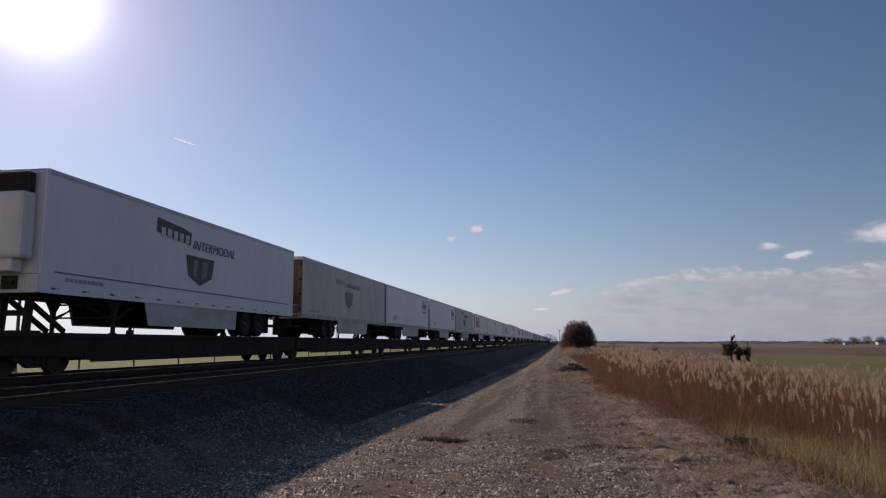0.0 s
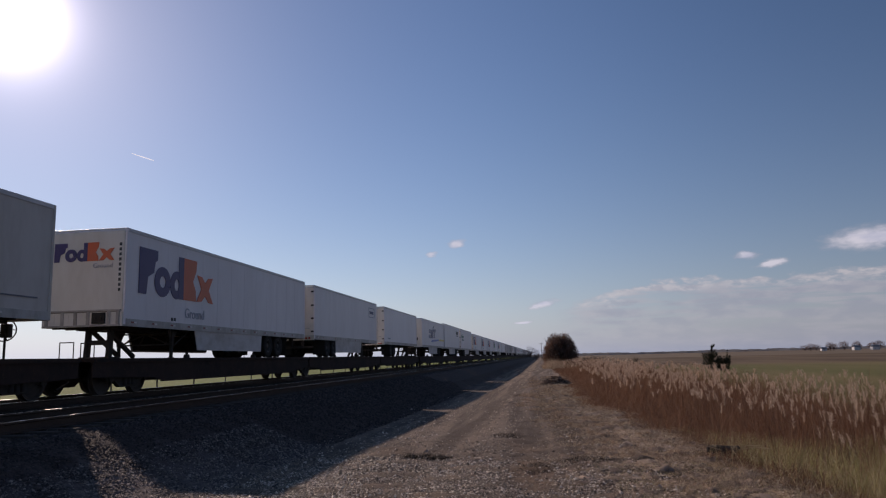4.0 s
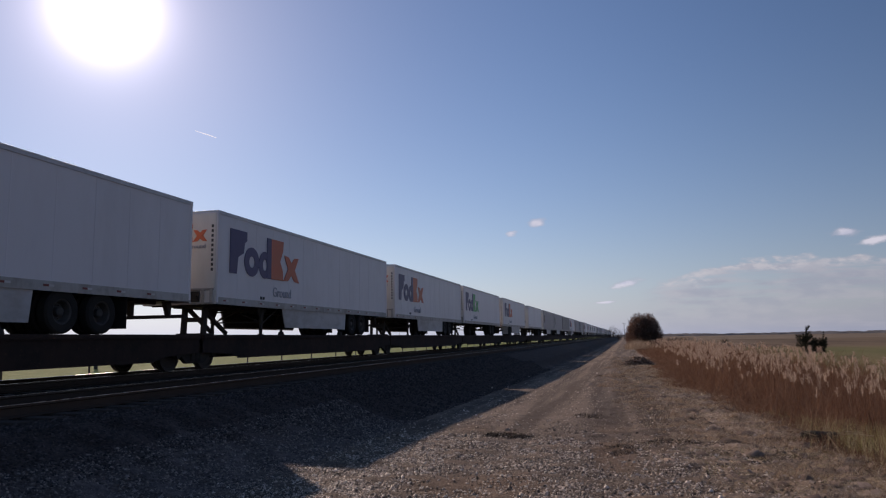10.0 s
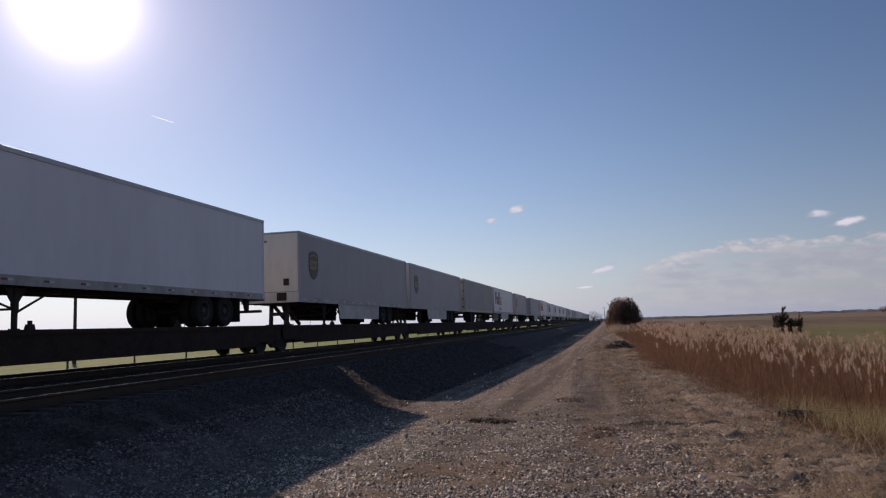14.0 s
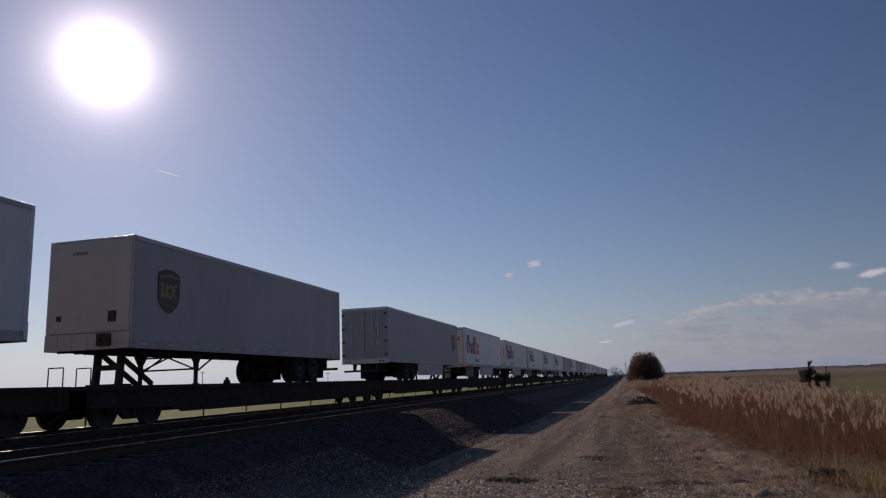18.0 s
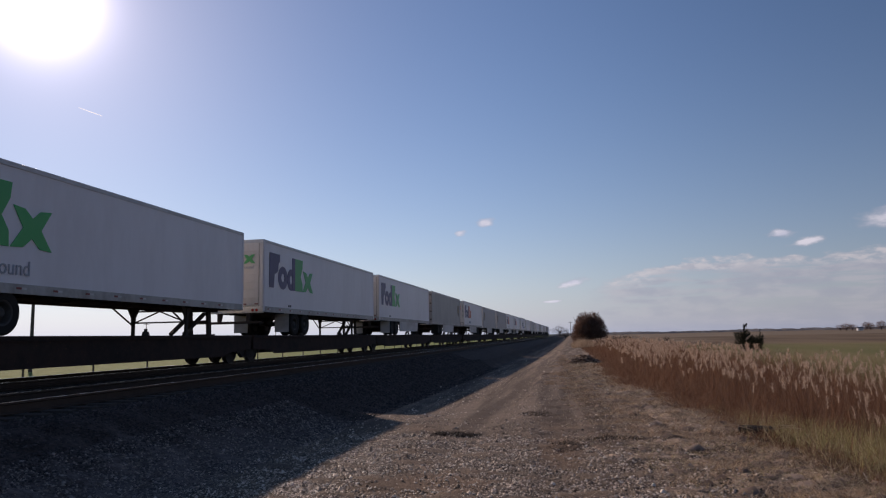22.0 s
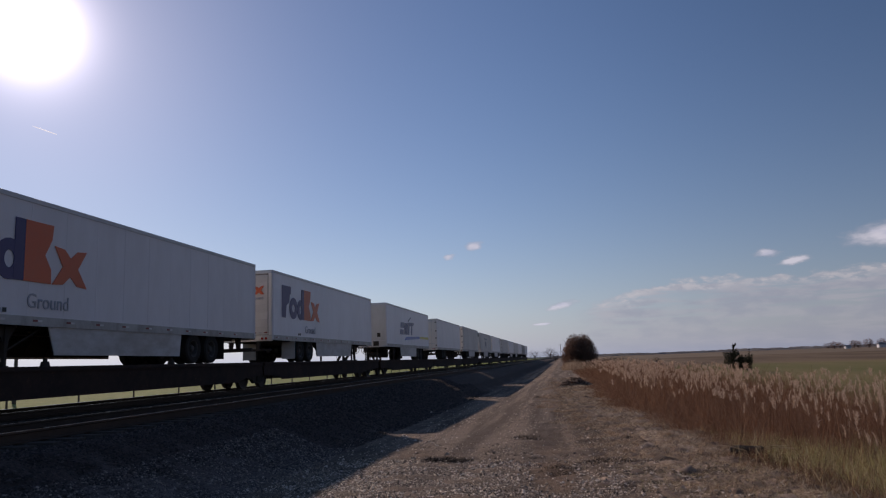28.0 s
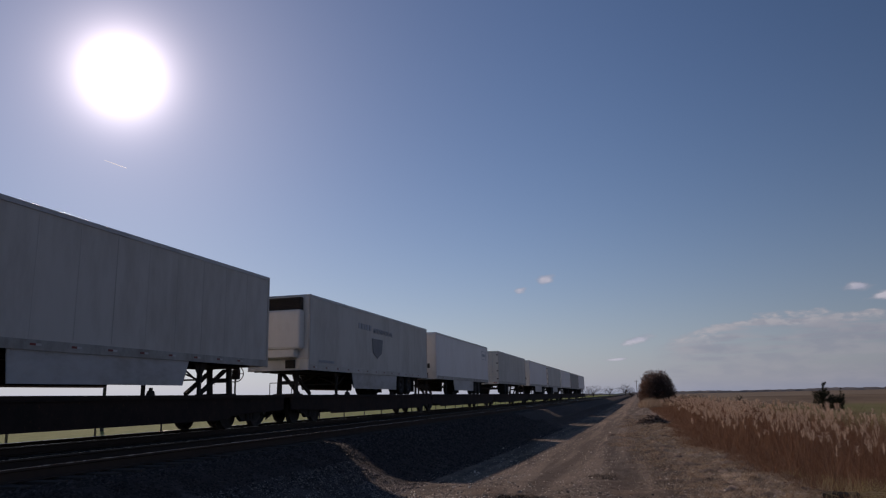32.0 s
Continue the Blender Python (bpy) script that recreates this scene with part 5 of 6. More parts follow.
gx, gy = spread(170000, -5.0, 3.2, 4.5, 110)
near_x, near_y = spread(110000, -4.6, 2.2, 4.5, 13)
gx, gy = np.concatenate([gx, near_x]), np.concatenate([gy, near_y])
keep = rng.uniform(0, 1, len(gx)) < np.interp(gy, [8, 12, 16, 30, 70], [1.0, 0.75, 0.32, 0.2, 0.1]) * np.interp(gx, [-5.0, -4.4, -3.5, -2.1, -1.2, -0.2, 0.6, 2.2, 3.2], [0.25, 0.4, 1, 0.55, 0.9, 0.5, 0.7, 0.3, 0.15])
gx, gy = gx[keep], gy[keep]
thin = np.ones(len(gx))
for bx, by, rx, ry in BARE:
    r = np.hypot((gx - bx) / rx, (gy - by) / ry) + 0.35 * np.sin(gx * 5.1 + gy * 1.7) * np.sin(gy * 3.3 - gx)
    thin = np.minimum(thin, np.clip((r - 0.55) / 0.7, 0.28, 1.0))
keep = rng.uniform(0, 1, len(gx)) < thin
gx, gy = gx[keep], gy[keep]
rocks("gravel", "loose pale gravel on the lane", "gravel", GRAVEL, gx, gy, rng.gamma(2.6, 0.0044, len(gx)) * np.clip(gy / 13, 0.85, 1.05) + 0.005)
gx, gy = spread(24000, -7.4, -5.8, 4.0, 42)
rocks("ballast_stones", "grey crushed stone on the ballast shoulder", "ballast", CRUSHED, gx, gy, rng.uniform(0.014, 0.034, len(gx)) * np.clip(gy / 12, 0.9, 1.7))
gx, gy = spread(18000, -12.4, -7.2, 6.0, 60)
rocks("ballast_stones", "grey crushed stone between the rails", "ballast", CRUSHED, gx, gy, rng.uniform(0.025, 0.05, len(gx)))
gx, gy = spread(12000, -5.9, -4.5, 12.0, 45)
rocks("ballast_stones", "dark crushed stone strewn below the ballast", "ballast", CRUSHED, gx, gy, rng.uniform(0.014, 0.03, len(gx)) * np.clip(gy / 14, 0.9, 1.5))
gx, gy = spread(24000, -6.2, -4.4, 4.0, 15)
rocks("ballast_stones", "loose grey stone at the foot of the ballast", "ballast", TOE_STONE, gx, gy, rng.uniform(0.014, 0.032, len(gx)) * np.clip(gy / 12, 0.9, 1.7))


def blades(px, py, pz, height, width, lean, curl=0.35, segments=3):
    """Thin tapering blades that bend over; returns verts and quad faces."""
    n = len(px)
    a = rng.uniform(0, 2 * np.pi, n)
    dx, dy = np.cos(a), np.sin(a)
    f = rng.uniform(0, 2 * np.pi, n)
    wx, wy = np.cos(f), np.sin(f)
    rows = []
    for k in range(segments + 1):
        u = k / segments
        out = lean * (u + curl * u * u)
        w = width * (1 - 0.85 * u) / 2
        cx, cy, cz = px + dx * out * height, py + dy * out * height, pz + height * (u - 0.25 * lean * u * u)
        rows.append(np.stack([cx - wx * w, cy - wy * w, cz], -1))
        rows.append(np.stack([cx + wx * w, cy + wy * w, cz], -1))
    verts = np.stack(rows, 1).reshape(-1, 3)
    quad = np.array([(2 * k, 2 * k + 1, 2 * k + 3, 2 * k + 2) for k in range(segments)])
    faces = (quad[None] + (np.arange(n) * 2 * (segments + 1))[:, None, None]).reshape(-1, 4)
    tip = np.stack([px + dx * lean * (1 + curl) * height, py + dy * lean * (1 + curl) * height, pz + height * (1 - 0.25 * lean)], -1)
    return verts, faces, tip


def grass(name, label, category, material, px, py, height, width, lean, curl=0.35, segments=3, sink=0.02):
    v, f, tip = blades(px, py, ground_z(px, py) - sink, height, width, lean, curl, segments)
    tagged(new(name, raw_mesh(name, v, f, material)), label, category, kind="stuff")
    return tip


def make_reeds():
    # russet grass and reed stems, thick along the ditch, low and thin at its edge
    x, y = spread(85000, 0.0, 1.0, 5.5, 170)
    x = lane_edge(y) - 0.25 + (x ** 1.25) * 9.0
    d = x - lane_edge(y)
    wave = 0.5 + 0.5 * np.sin(y * 0.31 + x * 0.7) * np.sin(x * 0.9 - y * 0.13)
    tuft = 0.5 + 0.5 * np.sin(y * 1.9 + np.sin(x * 2.1) * 2) * np.sin(x * 3.1 + y * 0.6)
    h = np.interp(d, [-0.25, 0.3, 1.0, 2.2, 6.0, 9.0], [0.06, 0.24, 0.62, 1.2, 1.5, 1.0]) * rng.uniform(0.25, 1.25, len(x)) * (0.56 + 0.35 * wave + 0.48 * tuft)
    keep = rng.uniform(0, 1, len(x)) < np.where((y < 15) & (d > 0.4), 0.3, 1.0)
    x, y, h = x[keep], y[keep], h[keep]
    grass("reed_grass", "russet dry reeds and grass in the ditch", "reeds", STEM, x, y, h, np.interp(y, [5, 30, 170], [0.0075, 0.017, 0.06]), rng.gamma(2.0, 0.19, len(x)).clip(0.04, 1.1), 0.7)
    # tangled grass between the stems
    x, y = spread(42000, 0.0, 1.0, 5.5, 120)
    x = lane_edge(y) - 0.35 + (x ** 1.4) * 6.0
    d = x - lane_edge(y)
    h = np.interp(d, [-0.35, 0.3, 1.2, 6.0], [0.08, 0.3, 0.75, 1.15]) * rng.uniform(0.4, 1.15, len(x))
    keep = rng.uniform(0, 1, len(x)) < np.where((y < 15) & (d > 0.4), 0.4, 1.0)
    x, y, h = x[keep], y[keep], h[keep]
    grass("ditch_grass", "tangled rust-brown grass between the reeds", "grass", RUSSET, x, y, h, np.interp(y, [5, 30, 120], [0.007, 0.016, 0.05]), rng.uniform(0.35, 1.5, len(x)), 0.5)
    # stems that carry the plumes, some short, some bowed
    n = 3300
    x, y = spread(n, 0.0, 1.0, 8.0, 200)
    x = lane_edge(y) + 1.3 + x * 5.4
    d = x - lane_edge(y)
    clump = np.sin(x * 1.7 + np.sin(y * 0.4) * 2) + np.sin(y * 0.55 + x)
    h = (rng.beta(3.0, 1.7, n) * 0.66 + 1.28 + 0.10 * clump) * np.interp(d, [1.3, 2.4], [0.72, 1.0]) * np.interp(y, [9, 16, 60], [0.88, 0.96, 1.04])
    keep = clump + rng.normal(0, 0.9, n) > -0.35
    x, y, h = x[keep], y[keep], h[keep]
    tip = grass("reed_stems", "tall tan reed stems", "reeds", TAN, x, y, h, np.interp(y, [9, 30, 200], [0.008, 0.015, 0.05]), rng.gamma(2.0, 0.075, len(x)).clip(0.02, 0.5))
    # plumes: an upright oval tuft of fine strands on each stem
    k = 36
    bx, by, bz = (np.repeat(tip[:, i], k) for i in range(3))
    u = np.tile(np.linspace(0, 1, k), len(tip))
    big = np.repeat(rng.uniform(0.55, 1.1, len(tip)), k)
    grow = np.repeat(np.clip(y / 26, 0.62, 1.6), k) * big
    nod = np.repeat(rng.uniform(0, 2 * np.pi, len(tip)), k)
    droop = np.repeat(rng.uniform(0.0, 0.07, len(tip)), k) * (1 - u) ** 2 * big
    fluff = np.sin(np.pi * (0.12 + 0.82 * u))
    v, f, _ = blades(bx + np.cos(nod) * droop, by + np.sin(nod) * droop, bz - 0.21 * u * big, (0.035 + 0.06 * fluff) * rng.uniform(0.7, 1.3, len(bx)) * grow, 0.017 * grow, rng.uniform(0.35, 1.15, len(bx)), 0.5, 2)
    tagged(new("reed_plumes", raw_mesh("reed_plumes", v, f, PLUME)), "pale feathery reed plumes above the ditch", "reeds", kind="stuff")
    # tussocks of dead grass on the verge
    m, each = 620, 72
    tx, ty = spread(m, -0.2, 1.0, 5.5, 60)
    tx = lane_edge(ty) - 2.6 * (1 - tx ** 0.8)
    r = np.repeat(rng.uniform(0.08, 0.42, m), each)
    a, q = rng.uniform(0, 2 * np.pi, m * each), np.sqrt(rng.uniform(0, 1, m * each))
    x, y = np.repeat(tx, each) + r * q * np.cos(a) * 1.3, np.repeat(ty, each) + r * q * np.sin(a)
    grass("straw_tussocks", "low brown tussocks of dead grass on the verge", "straw", TUSSOCK, x, y, (0.05 + 0.36 * r) * (1.2 - 0.8 * q) * rng.uniform(0.6, 1.2, len(x)), np.interp(y, [5, 20, 60], [0.006, 0.012, 0.03]), rng.uniform(0.3, 1.5, len(x)), 0.3, 2)
    # broken sods and clods between them
    m = 650
    tx, ty = spread(m, 0.0, 1.0, 5.5, 34)
    tx = lane_edge(ty) - 2.9 * (1 - tx ** 0.9)
    rocks("sods", "broken brown sods of earth and dead grass on the verge", "sods", SOD, tx, ty, rng.gamma(3.0, 0.03, m) + 0.03, 0.0, 0.3)
    # yellow-green grass in the near verge
    x, y = spread(4200, 0.0, 1.0, 5.0, 15)
    x = lane_edge(y) - 0.2 + x * 3.4
    grass("verge_grass", "yellow-green grass at the lane's verge", "grass", GRASS_GREEN, x, y, rng.uniform(0.10, 0.55, len(x)), 0.007, rng.uniform(0.1, 0.5, len(x)))
    x, y = spread(32000, 0.0, 1.0, 7.5, 18)
    x = lane_edge(y) + 0.3 + x * 5.0
    grass("pale_grass", "pale green and straw-coloured grass among the reeds", "grass", GRASS_PALE, x, y, rng.uniform(0.25, 1.2, len(x)) * np.interp(x - lane_edge(y), [0.3, 1.6, 4.5], [0.25, 0.8, 1.2]) * np.interp(y, [8, 13, 19], [1.0, 0.9, 0.5]), 0.008, rng.gamma(2.0, 0.16, len(x)).clip(0.04, 0.9), 0.6)
    x, y = spread(13000, 0.0, 1.0, 4.5, 12)
    x = lane_edge(y) - 2.4 + x * 3.6
    grass("verge_turf", "short faded green turf on the verge", "grass", GRASS_PALE, x, y, rng.uniform(0.02, 0.09, len(x)), 0.006, rng.uniform(0.3, 1.4, len(x)), 0.4, 2)
    # pale broken stalks lying at the ditch's near edge
    x, y = spread(150, 0.0, 1.0, 6.0, 11.5)
    x = lane_edge(y) - 0.9 + x * 2.0
    grass("fallen_stalks", "pale broken reed stalks lying on the verge", "stalks", STALK, x, y, rng.uniform(0.06, 0.2, len(x)), 0.011, rng.uniform(3.4, 4.2, len(x)), 0.1, 4, 0.0)
    x, y = rng.uniform(-0.1, 5.4, 2600), rng.uniform(94, 108, 2600)
    grass("tan_grass", "tan dead grass at the foot of the bush", "grass", TAN_GRASS, x, y, rng.uniform(0.5, 1.5, len(x)) * np.interp(x, [-0.1, 1.0, 5.4], [0.5, 1.0, 1.15]), 0.045, rng.uniform(0.1, 0.6, len(x)), 0.5)
    # straw litter and tufts on the lane's right half
    x, y = spread(62000, -0.3, 3.8, 4.5, 55)
    keep = rng.uniform(0, 1, len(x)) < np.interp(x - lane_edge(y) + 3.0, [-0.3, 1.2, 3.2], [0.08, 0.5, 1.0])
    x, y = x[keep], y[keep]
    grass("straw_litter", "flattened dead straw on the verge", "straw", STRAW, x, y, rng.uniform(0.04, 0.15, len(x)), np.interp(y, [5, 20, 55], [0.006, 0.012, 0.03]), rng.uniform(0.6, 2.2, len(x)), 0.2, 2)
    x, y = spread(3000, -3.4, 2.8, 4.5, 60)
    keep = np.sin(x * 2.3 + 1) * np.sin(y * 0.9 + x) + rng.normal(0, 0.25, len(x)) > 0.55
    x, y = x[keep], y[keep]
    grass("lane_tufts", "low dark weed tufts on the lane", "weeds", CLOD, x, y, rng.uniform(0.03, 0.09, len(x)), 0.012, rng.uniform(0.4, 1.3, len(x)), 0.3, 2)


make_reeds()


def make_clump(name, label, x, y, rx, ry, h, n, material, seed, category="clump"):
    """A low heap of clods and stalks."""
    r = np.random.default_rng(seed)
    a, q = r.uniform(0, 2 * np.pi, n), np.sqrt(r.uniform(0, 1, n))
    px, py = x + rx * q * np.cos(a), y + ry * q * np.sin(a)
    top = h * (1 - q ** 1.7) * r.uniform(0.3, 1.0, n)
    size = r.uniform(0.03, 0.08, n) * max(1.0, h * 1.6)
    base = np.array([(1, 0, 0), (0, 1, 0), (-1, 0, 0), (0, -1, 0), (0, 0, 0.8), (0, 0, -0.8)])
    tri = np.array([(0, 1, 4), (1, 2, 4), (2, 3, 4), (3, 0, 4), (1, 0, 5), (2, 1, 5), (3, 2, 5), (0, 3, 5)])
    v = base[None] * r.uniform(0.6, 1.3, (n, 6, 1)) * size[:, None, None] + r.normal(0, 0.01, (n, 6, 3))
    v += np.stack([px, py, ground_z(px, py) + top], -1)[:, None]
    f = (tri[None] + (np.arange(n) * 6)[:, None, None]).reshape(-1, 3)
    tagged(new(name, raw_mesh(name, v.reshape(-1, 3), f, material)), label, category, kind="stuff")


make_clump("earth_heap", "dark heap of earth and brush beside the lane", 0.66, 45.0, 1.1, 1.2, 0.5, 900, SOD, 3)
for cx, cy, rx, ry, n, label in ((-2.15, 13.15, 0.45, 0.3, 650, "dark flattened weeds on the gravel"), (-0.17, 11.8, 0.26, 0.55, 420, "dark weeds in the middle of the lane"),
                                 (-0.9, 16.5, 0.35, 0.5, 320, "dark flattened weeds on the gravel"), (0.55, 12.4, 0.5, 0.25, 420, "dark weeds in the straw"),
                                 (2.1, 11.2, 0.6, 0.3, 420, "dark green-brown weeds in the straw")):
    a, q = rng.uniform(0, 2 * np.pi, n), np.sqrt(rng.uniform(0, 1, n))
    grass("weed_patch", label, "weeds", CLOD, cx + rx * q * np.cos(a), cy + ry * q * np.sin(a), rng.uniform(0.03, 0.10, n), 0.012, rng.uniform(0.4, 1.6, n), 0.3, 2)


def make_log(x, y):
    """A short charred end of timber with a few pale stalks across it."""
    log = tagged(new("log_end"), "short dark weathered log end at the reeds' edge", "log")
    log.location = (x, y, float(ground_z(np.array(x), np.array(y))))

    def wood(bm):
        rings = [(-0.27, 0.075), (-0.25, 0.10), (-0.1, 0.115), (0.08, 0.105), (0.24, 0.11), (0.27, 0.085)]
        lathe_into(bm, rings, 0, 0, 0.08, 11)
        for v in bm.verts:
            v.co.y += 0.012 * math.sin(v.co.x * 23 + v.co.z * 40)
    part("timber", mesh_of("log timber", BARK, wood), log, Matrix.Rotation(-0.25, 4, "Z"))

    def stick(bm):
        tube_into(bm, (0, 0, 0), (0.3, 0, 0.07), 0.009, 0.007, 6)
        tube_into(bm, (0.3, 0, 0.07), (0.58, 0.04, 0.05), 0.007, 0.003, 6)
    for k, (a, u) in enumerate(((0.2, 0.12), (-0.6, 0.2), (2.7, -0.05))):
        part("stalk", mesh_of("log stalk", TAN_GRASS, stick), log, at(u, -0.1, 0.12) @ Matrix.Rotation(a, 4, "Z"), "pale dry stalk")


make_log(3.0, 13.2)


def crown_mesh(name, material, *shape_):
    v, f = crown_arrays(*shape_)
    return raw_mesh(name, v, f, material)


def crown_arrays(centre, radii, n, length, width, seed, hollow=0.35, rise=0.4, lumps=1.0):
    """A crown of many short twigs or sprays inside a lumpy ellipsoid."""
    r = np.random.default_rng(seed)
    d = r.normal(0, 1, (n, 3))
    d /= np.linalg.norm(d, axis=1)[:, None]
    lump = 1 + lumps * 0.13 * np.sin(d[:, 0] * 6 + seed) + lumps * 0.11 * np.sin(d[:, 2] * 8 + d[:, 1] * 5) + 0.07 * np.sin(d[:, 0] * 15 + d[:, 1] * 13)
    q = (hollow + (1 - hollow) * r.uniform(0, 1, n) ** 0.6) * lump
    p = np.array(centre) + d * q[:, None] * np.array(radii)
    way = d + r.normal(0, 0.55, (n, 3)) + np.array([0, 0, rise])
    way /= np.linalg.norm(way, axis=1)[:, None]
    side = np.cross(way, r.normal(0, 1, (n, 3)))
    side /= np.linalg.norm(side, axis=1)[:, None] + 1e-9
    l, w = length * r.uniform(0.5, 1.3, n)[:, None], width * r.uniform(0.6, 1.4, n)[:, None]
    v = np.stack([p - side * w, p + side * w, p + way * l + side * w * 0.3, p + way * l - side * w * 0.3], 1).reshape(-1, 3)
    f = np.arange(n * 4).reshape(-1, 4)
    return v, f


def limbs_fill(height, spread_, count, seed, r0):
    def fill(bm):
        r = random.Random(seed)
        tube_into(bm, (0, 0, -0.3), (0, 0, height * 0.35), r0, r0 * 0.7, 10)
        for k in range(count):
            a = 2 * math.pi * k / count + r.uniform(-0.3, 0.3)
            q = spread_ * r.uniform(0.4, 1.0)
            mid = (q * 0.45 * math.cos(a), q * 0.45 * math.sin(a), height * r.uniform(0.45, 0.6))
            end = (q * math.cos(a), q * math.sin(a), height * r.uniform(0.65, 0.95))
            tube_into(bm, (0, 0, height * r.uniform(0.1, 0.34)), mid, r0 * 0.45, r0 * 0.3, 7)
            tube_into(bm, mid, end, r0 * 0.3, r0 * 0.08, 6)
    return fill


def make_tree(name, label, x, y, height, radius, twigs, material, seed, squash=1.0, low=0.1, fine=1.0, lumps=1.0):
    tree = tagged(new(name), label, "tree" if height > 3.3 else "shrub")
    tree.location = (x, y, float(ground_z(np.array(x), np.array(y))))
    part("trunk", mesh_of(("limbs", name, seed), BARK, limbs_fill(height, radius * 0.9, 14, seed, 0.05 * height ** 0.8)), tree)
    half = height * (1 - low) / 2
    part("crown", crown_mesh("crown", material, (0, 0, height - half), (radius, radius, half * squash), twigs, height * 0.10 * fine, height * 0.006, seed, 0.35, 0.4, lumps), tree)
    return tree


make_tree("round_bush", "dense rounded bare brown bush beside the track", 2.62, 112.0, 5.2, 2.66, 30000, BUSH_TWIG, 11, 1.0, -0.35, 0.5, 0.35)
for i, (x, y, h, rad) in enumerate(((6.0, 104.0, 2.1, 1.1), (7.4, 108.0, 2.2, 1.2), (8.6, 110.0, 2.0, 1.1))):
    make_tree("low_brush", "low dark brush rising behind the reeds", x, y, h, rad, 900, TWIG, 140 + i)


def make_cedar(x, y, height, seed):
    """A ragged juniper: a thin leader, upswept boughs and a second, lower stem."""
    tree = tagged(new("juniper"), "ragged dark green juniper standing in the field", "shrub")
    tree.location = (x, y, float(ground_z(np.array(x), np.array(y))))

    def trunk(bm):
        tube_into(bm, (0, 0, -0.2), (0.05, 0, height), 0.12, 0.02, 8)
    part("trunk", mesh_of(("cedar trunk", seed), BARK, trunk), tree)
    r = random.Random(seed)
    sprays = []

    def bough(x0, z0, x1, y1, z1, thick):
        # sprays along an upswept bough, thinning to its tip
        for q in range(8):
            u = (q + 0.6) / 8
            size = thick * (1.2 - 0.95 * u)
            c = (x0 + (x1 - x0) * u, y1 * u, z0 + (z1 - z0) * u ** 1.3)
            sprays.append(crown_arrays(c, (size, size, size * 0.7), 30, 0.2, 0.01, seed + len(sprays), 0.05, 1.3)[0])
    for k in range(24):
        a = 2.4 * k + r.uniform(-0.2, 0.2)
        reach = r.uniform(0.9, 1.6)
        bough(-0.1, 0.3 + 0.065 * k, reach * math.cos(a) * (1.1 - 0.03 * k), reach * math.sin(a) * 0.7, 0.6 + 0.058 * k + r.uniform(0.0, 0.5), 0.12)
    for k in range(15):
        bough(0.4, 0.35, 1.15 + r.uniform(-0.45, 0.75), r.uniform(-0.5, 0.5), 0.9 + r.uniform(0.0, 0.9), 0.11)
    for k in range(16):
        x0 = 0.25 + 0.085 * k
        bough(x0, 0.3, x0 + r.uniform(-0.3, 0.45), r.uniform(-0.4, 0.4), 1.35 + r.uniform(-0.1, 0.45), 0.15)
    bough(0.0, 1.9, 0.06, 0.0, height - 0.15, 0.1)
    bough(1.45, 0.9, 1.6, 0.1, height - 0.62, 0.1)
    bough(0.05, height - 0.4, 0.34, 0.0, height - 0.1, 0.07)
    v = np.concatenate(sprays)
    part("crown", raw_mesh("crown", v, np.arange(len(v)).reshape(-1, 4), NEEDLE), tree)


make_cedar(17.1, 77.0, 2.95, 21)
make_tree("field_bush", "small dark bush far out in the field", 19.9, 160.0, 1.5, 0.85, 700, NEEDLE, 23, 1.0, 0.0)
for i, (x, y, h, rad) in enumerate(((-7, 420, 6.0, 4.5), (-16, 430, 5.0, 5.0), (-26, 440, 7.0, 5.5), (-38, 430, 4.5, 6.0), (-3.5, 360, 4.2, 3.0), (2.0, 260, 3.0, 2.4), (-21, 300, 3.4, 3.0), (-44, 460, 6.5, 6.0))):
    make_tree("trackside_tree", "leafless grey-brown tree far down the line", x, y, h, rad, 900, TWIG, 40 + i)

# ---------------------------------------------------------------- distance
# pale grey tones: the distance haze is mixed into the woods' own colour
FAR_WOOD = island_paint("far woods paled for haze", [(0.38, 0.36, 0.34), (0.43, 0.40, 0.38), (0.48, 0.45, 0.43)], 0.95, 0.45)


def make_far_woods():
    """A low line of woods along the horizon."""
    n = 3300
    a = np.radians(rng.uniform(-75, 75, n))
    dist = rng.uniform(1250, 1500, n)
    x, y = dist * np.sin(a), dist * np.cos(a)
    h = (3.3 + 0.5 * np.sin(a * 31) + 0.4 * np.sin(a * 83 + 1) + rng.uniform(-0.7, 0.9, n)).clip(1.5)
    w = rng.uniform(5, 14, n)
    k = 7
    u = np.linspace(0, np.pi, k)
    px = x[:, None] + np.cos(u)[None] * w[:, None]
    pz = -0.5 + np.sin(u)[None] ** 0.7 * h[:, None] * rng.uniform(0.8, 1.15, (n, k))
    front = np.stack([px, np.repeat(y[:, None], k, 1) + 4 * np.sin(u)[None], pz], -1)
    base = np.stack([px, np.repeat(y[:, None], k, 1) - 0.5, np.full_like(pz, -1.0)], -1)
    v = np.concatenate([front, base], 1).reshape(-1, 3)
    quad = np.array([(i, i + 1, k + i + 1, k + i) for i in range(k - 1)])
    f = (quad[None] + (np.arange(n) * 2 * k)[:, None, None]).reshape(-1, 4)
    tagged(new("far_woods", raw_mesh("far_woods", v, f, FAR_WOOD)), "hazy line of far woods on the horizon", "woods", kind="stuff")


make_far_woods()
BARN_WHITE = paint("white boarded wall", (0.72, 0.71, 0.70), 0.7, grain=1.0, amount=0.3)
BARN_ROOF = paint("grey sheet roof", (0.42, 0.42, 0.44), 0.6, grain=1.0)
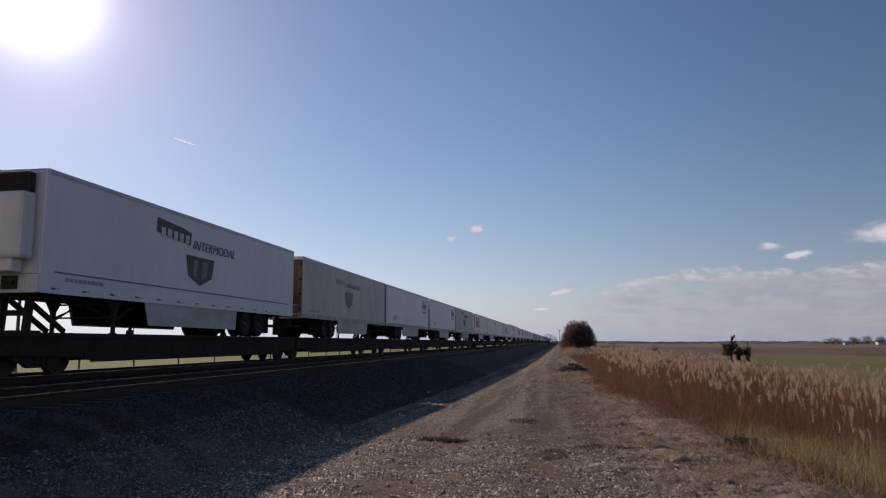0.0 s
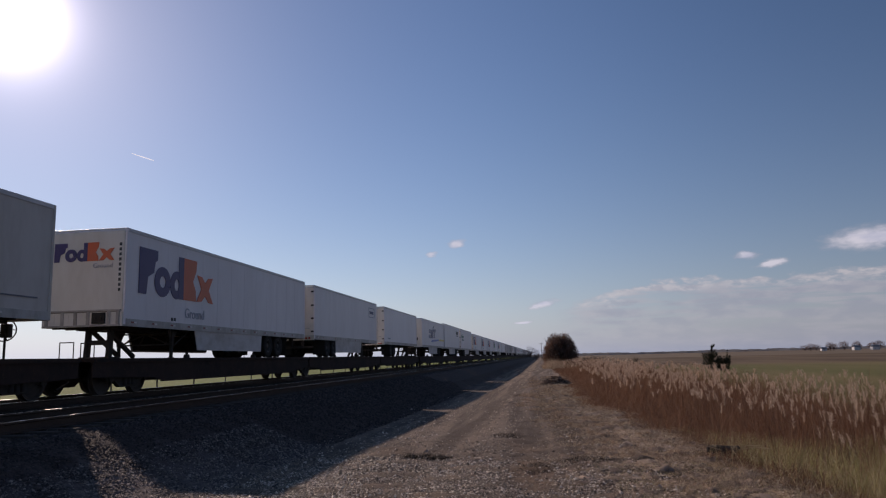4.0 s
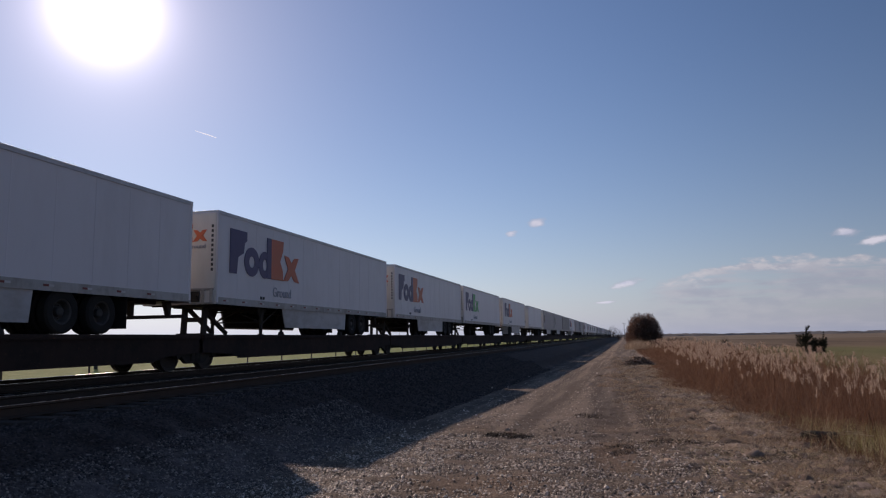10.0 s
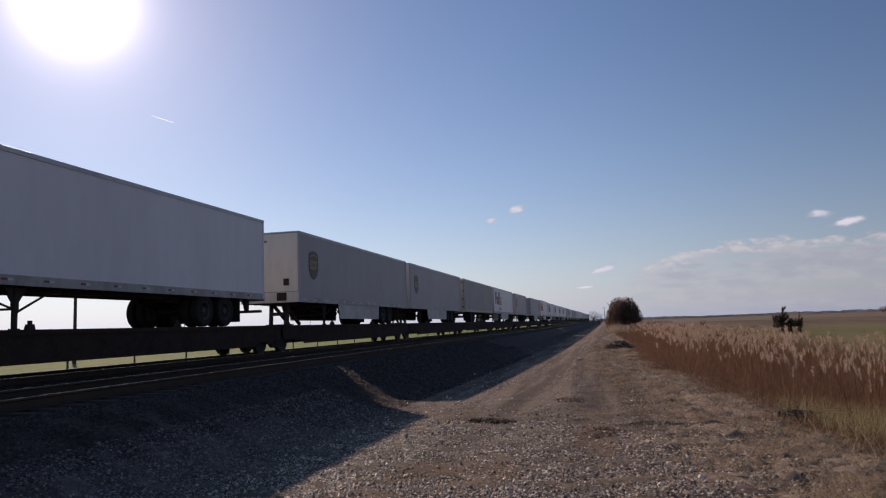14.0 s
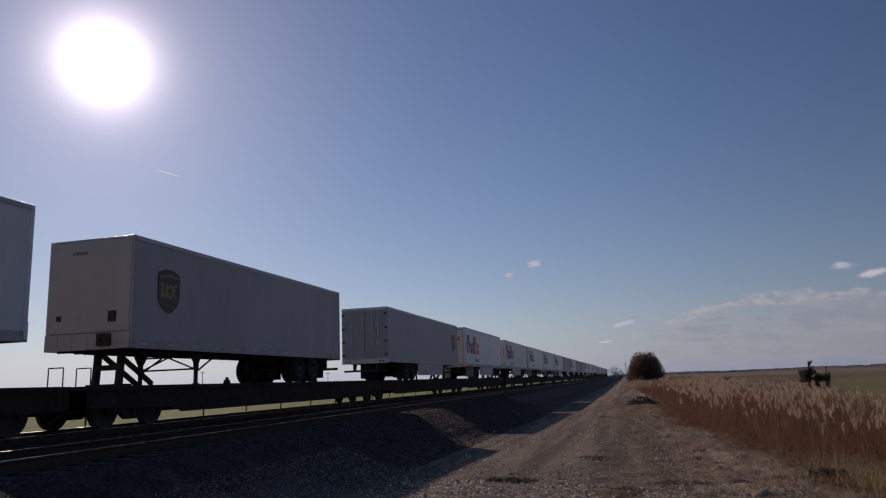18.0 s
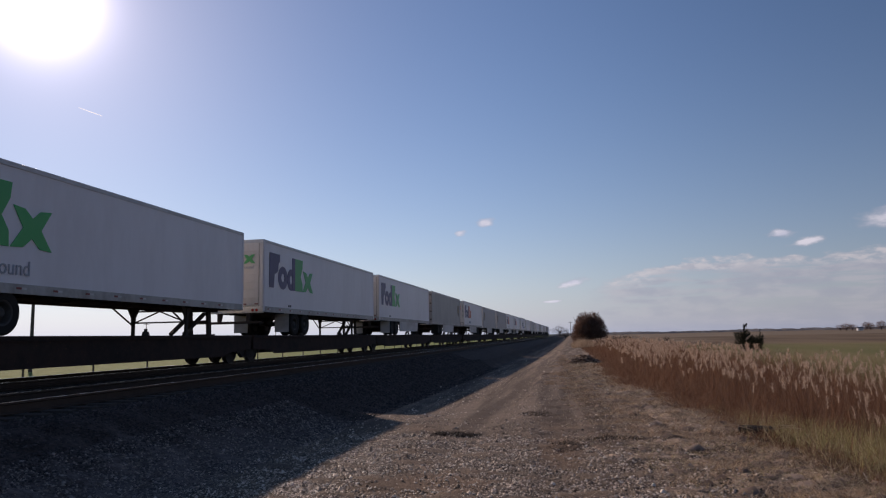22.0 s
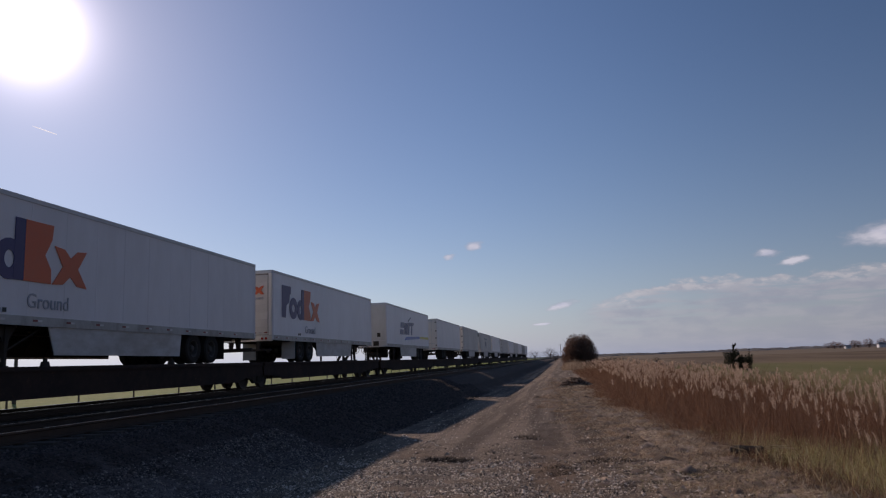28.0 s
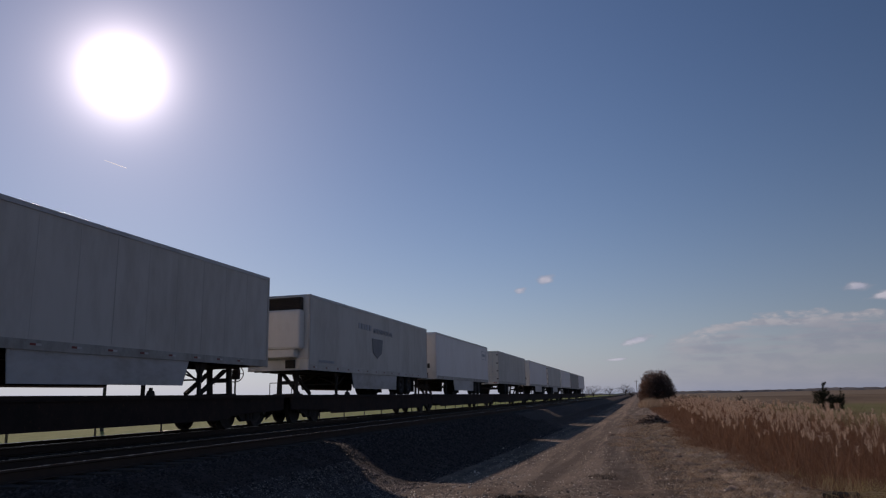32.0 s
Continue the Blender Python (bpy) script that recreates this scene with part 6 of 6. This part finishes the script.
WINDOW_DARK = paint("dark window glass", (0.03, 0.035, 0.04), 0.15)


def make_barn(x, y, w, d, h, label):
    barn = tagged(new("farm_building"), label, "building")
    barn.location = (x, y, -0.5)

    def wall(bm):
        box_into(bm, -w / 2, w / 2, -d / 2, d / 2, 0, h)

    def roof(bm):
        for s in (-1, 1):
            v = [bm.verts.new(p) for p in ((-w / 2 - 0.3, s * (d / 2 + 0.3), h - 0.1), (w / 2 + 0.3, s * (d / 2 + 0.3), h - 0.1), (w / 2 + 0.3, 0, h + d * 0.3), (-w / 2 - 0.3, 0, h + d * 0.3))]
            bm.faces.new(v)
        g = bmesh.ops.solidify(bm, geom=bm.faces[:], thickness=0.15)

    def gap(bm):
        box_into(bm, -0.3, 0.3, -0.04, 0.02, 0.7, 1.3)
    part("wall", mesh_of(("barn wall", w, d, h), BARN_WHITE, wall), barn)
    part("roof", mesh_of(("barn roof", w, d, h), BARN_ROOF, roof), barn)
    for k in range(max(2, int(w / 4))):
        part("window", mesh_of("barn window", WINDOW_DARK, gap), barn, at(-w / 2 + 2 + k * 3.4, -d / 2, 0))


make_barn(258, 640, 5, 5, 2.6, "white farmhouse under trees far across the fields")
make_barn(279, 655, 6, 5, 2.4, "white barn beside the farmhouse")
make_barn(236, 650, 4, 4, 1.9, "small white shed at the farmyard")
for i, (x, h) in enumerate(((226, 6), (233, 7.5), (240, 6.5), (247, 8), (252, 7), (263, 9), (269, 8.5), (284, 7.5), (292, 9), (301, 8), (312, 7))):
    make_tree("farmyard_tree", "leafless tree beside the far farmyard", x, 665 + 6 * (i % 3), h * 0.85, 4.0, 1900, BUSH_TWIG, 70 + i)

POLE_WOOD = paint("grey pole wood", (0.10, 0.085, 0.075), 0.9, grain=6.0)


def make_pole(x, y, h):
    pole = tagged(new("utility_pole"), "thin wooden utility pole with one crossarm", "pole", "utility poles")
    pole.location = (x, y, float(ground_z(np.array(x), np.array(y))))

    def shaft(bm):
        tube_into(bm, (0, 0, -0.3), (0, 0, h), 0.14, 0.09, 8)

    def arm(bm):
        bar_into(bm, (-0.9, 0, h - 0.5), (0.9, 0, h - 0.5), 0.1, 0.12)
    part("shaft", mesh_of(("pole", h), POLE_WOOD, shaft), pole)
    part("crossarm", mesh_of(("arm", h), POLE_WOOD, arm), pole)


for x, y, h in ((-0.6, 330, 7.5), (-38.5, 45.9, 7.5), (-125, 195, 8.0), (-125, 100, 8.0), (-125, 290, 8.0), (-125, 390, 8.0)):
    make_pole(x, y, h)


def make_fence():
    def post(bm):
        tube_into(bm, (0, 0, -0.3), (0, 0, 1.05), 0.05, 0.045, 7)
    fence = tagged(new("field_fence"), "row of thin dark fence posts beyond the tracks", "fence")
    fence.location = (-23.0, 0, -0.1)
    for k in range(60):
        part("post", mesh_of("fence post", POLE_WOOD, post), fence, at(random.uniform(-0.1, 0.1), 4 + k * 4.6, 0))


make_fence()
CONTRAIL = bpy.data.materials.new("ice trail glowing for sunlight")
CONTRAIL.use_nodes = True
CONTRAIL.node_tree.nodes["Principled BSDF"].inputs["Base Color"].default_value = (0.9, 0.9, 0.9, 1)
# emission stands in for the sunlight on the ice
CONTRAIL.node_tree.nodes["Principled BSDF"].inputs["Emission Color"].default_value = (1, 0.98, 0.95, 1)
CONTRAIL.node_tree.nodes["Principled BSDF"].inputs["Emission Strength"].default_value = 0.8


def trail_fill(bm):
    tube_into(bm, (-55, 0, 0), (0, 0, 0), 1.0, 2.1, 8)
    tube_into(bm, (0, 0, 0), (55, 0, 0), 2.1, 1.3, 8)


contrail = tagged(new("contrail", mesh_of("contrail", CONTRAIL, trail_fill)), "short thin white contrail high in the sky", "contrail")


def toward(az, el, d):
    az, el = radians(az), radians(el)
    return Vector((d * math.cos(el) * math.sin(az), d * math.cos(el) * math.cos(az), d * math.sin(el) + EYE[2]))


def motions():
    """The train rolls by at a steady speed; the contrail draws on across the sky."""
    for thing in MOVERS:
        start = thing.matrix_basis.copy()
        walk(thing, [(t, Matrix.Translation((0, -SPEED * t, 0)) @ start) for t in (0.0, 8.0, 16.0, 24.0, 32.0)])
    rows = []
    for t, az, el in ((0.0, -29.75, 15.05), (16.0, -34.9, 16.2), (32.0, -40.4, 17.4)):
        a, b = toward(az - 0.7, el + 0.18, 4000), toward(az + 0.7, el - 0.18, 4000)
        rows.append((t, Matrix.Translation((a + b) / 2) @ (b - a).to_track_quat("X", "Z").to_matrix().to_4x4()))
    walk(contrail, rows)


motions()
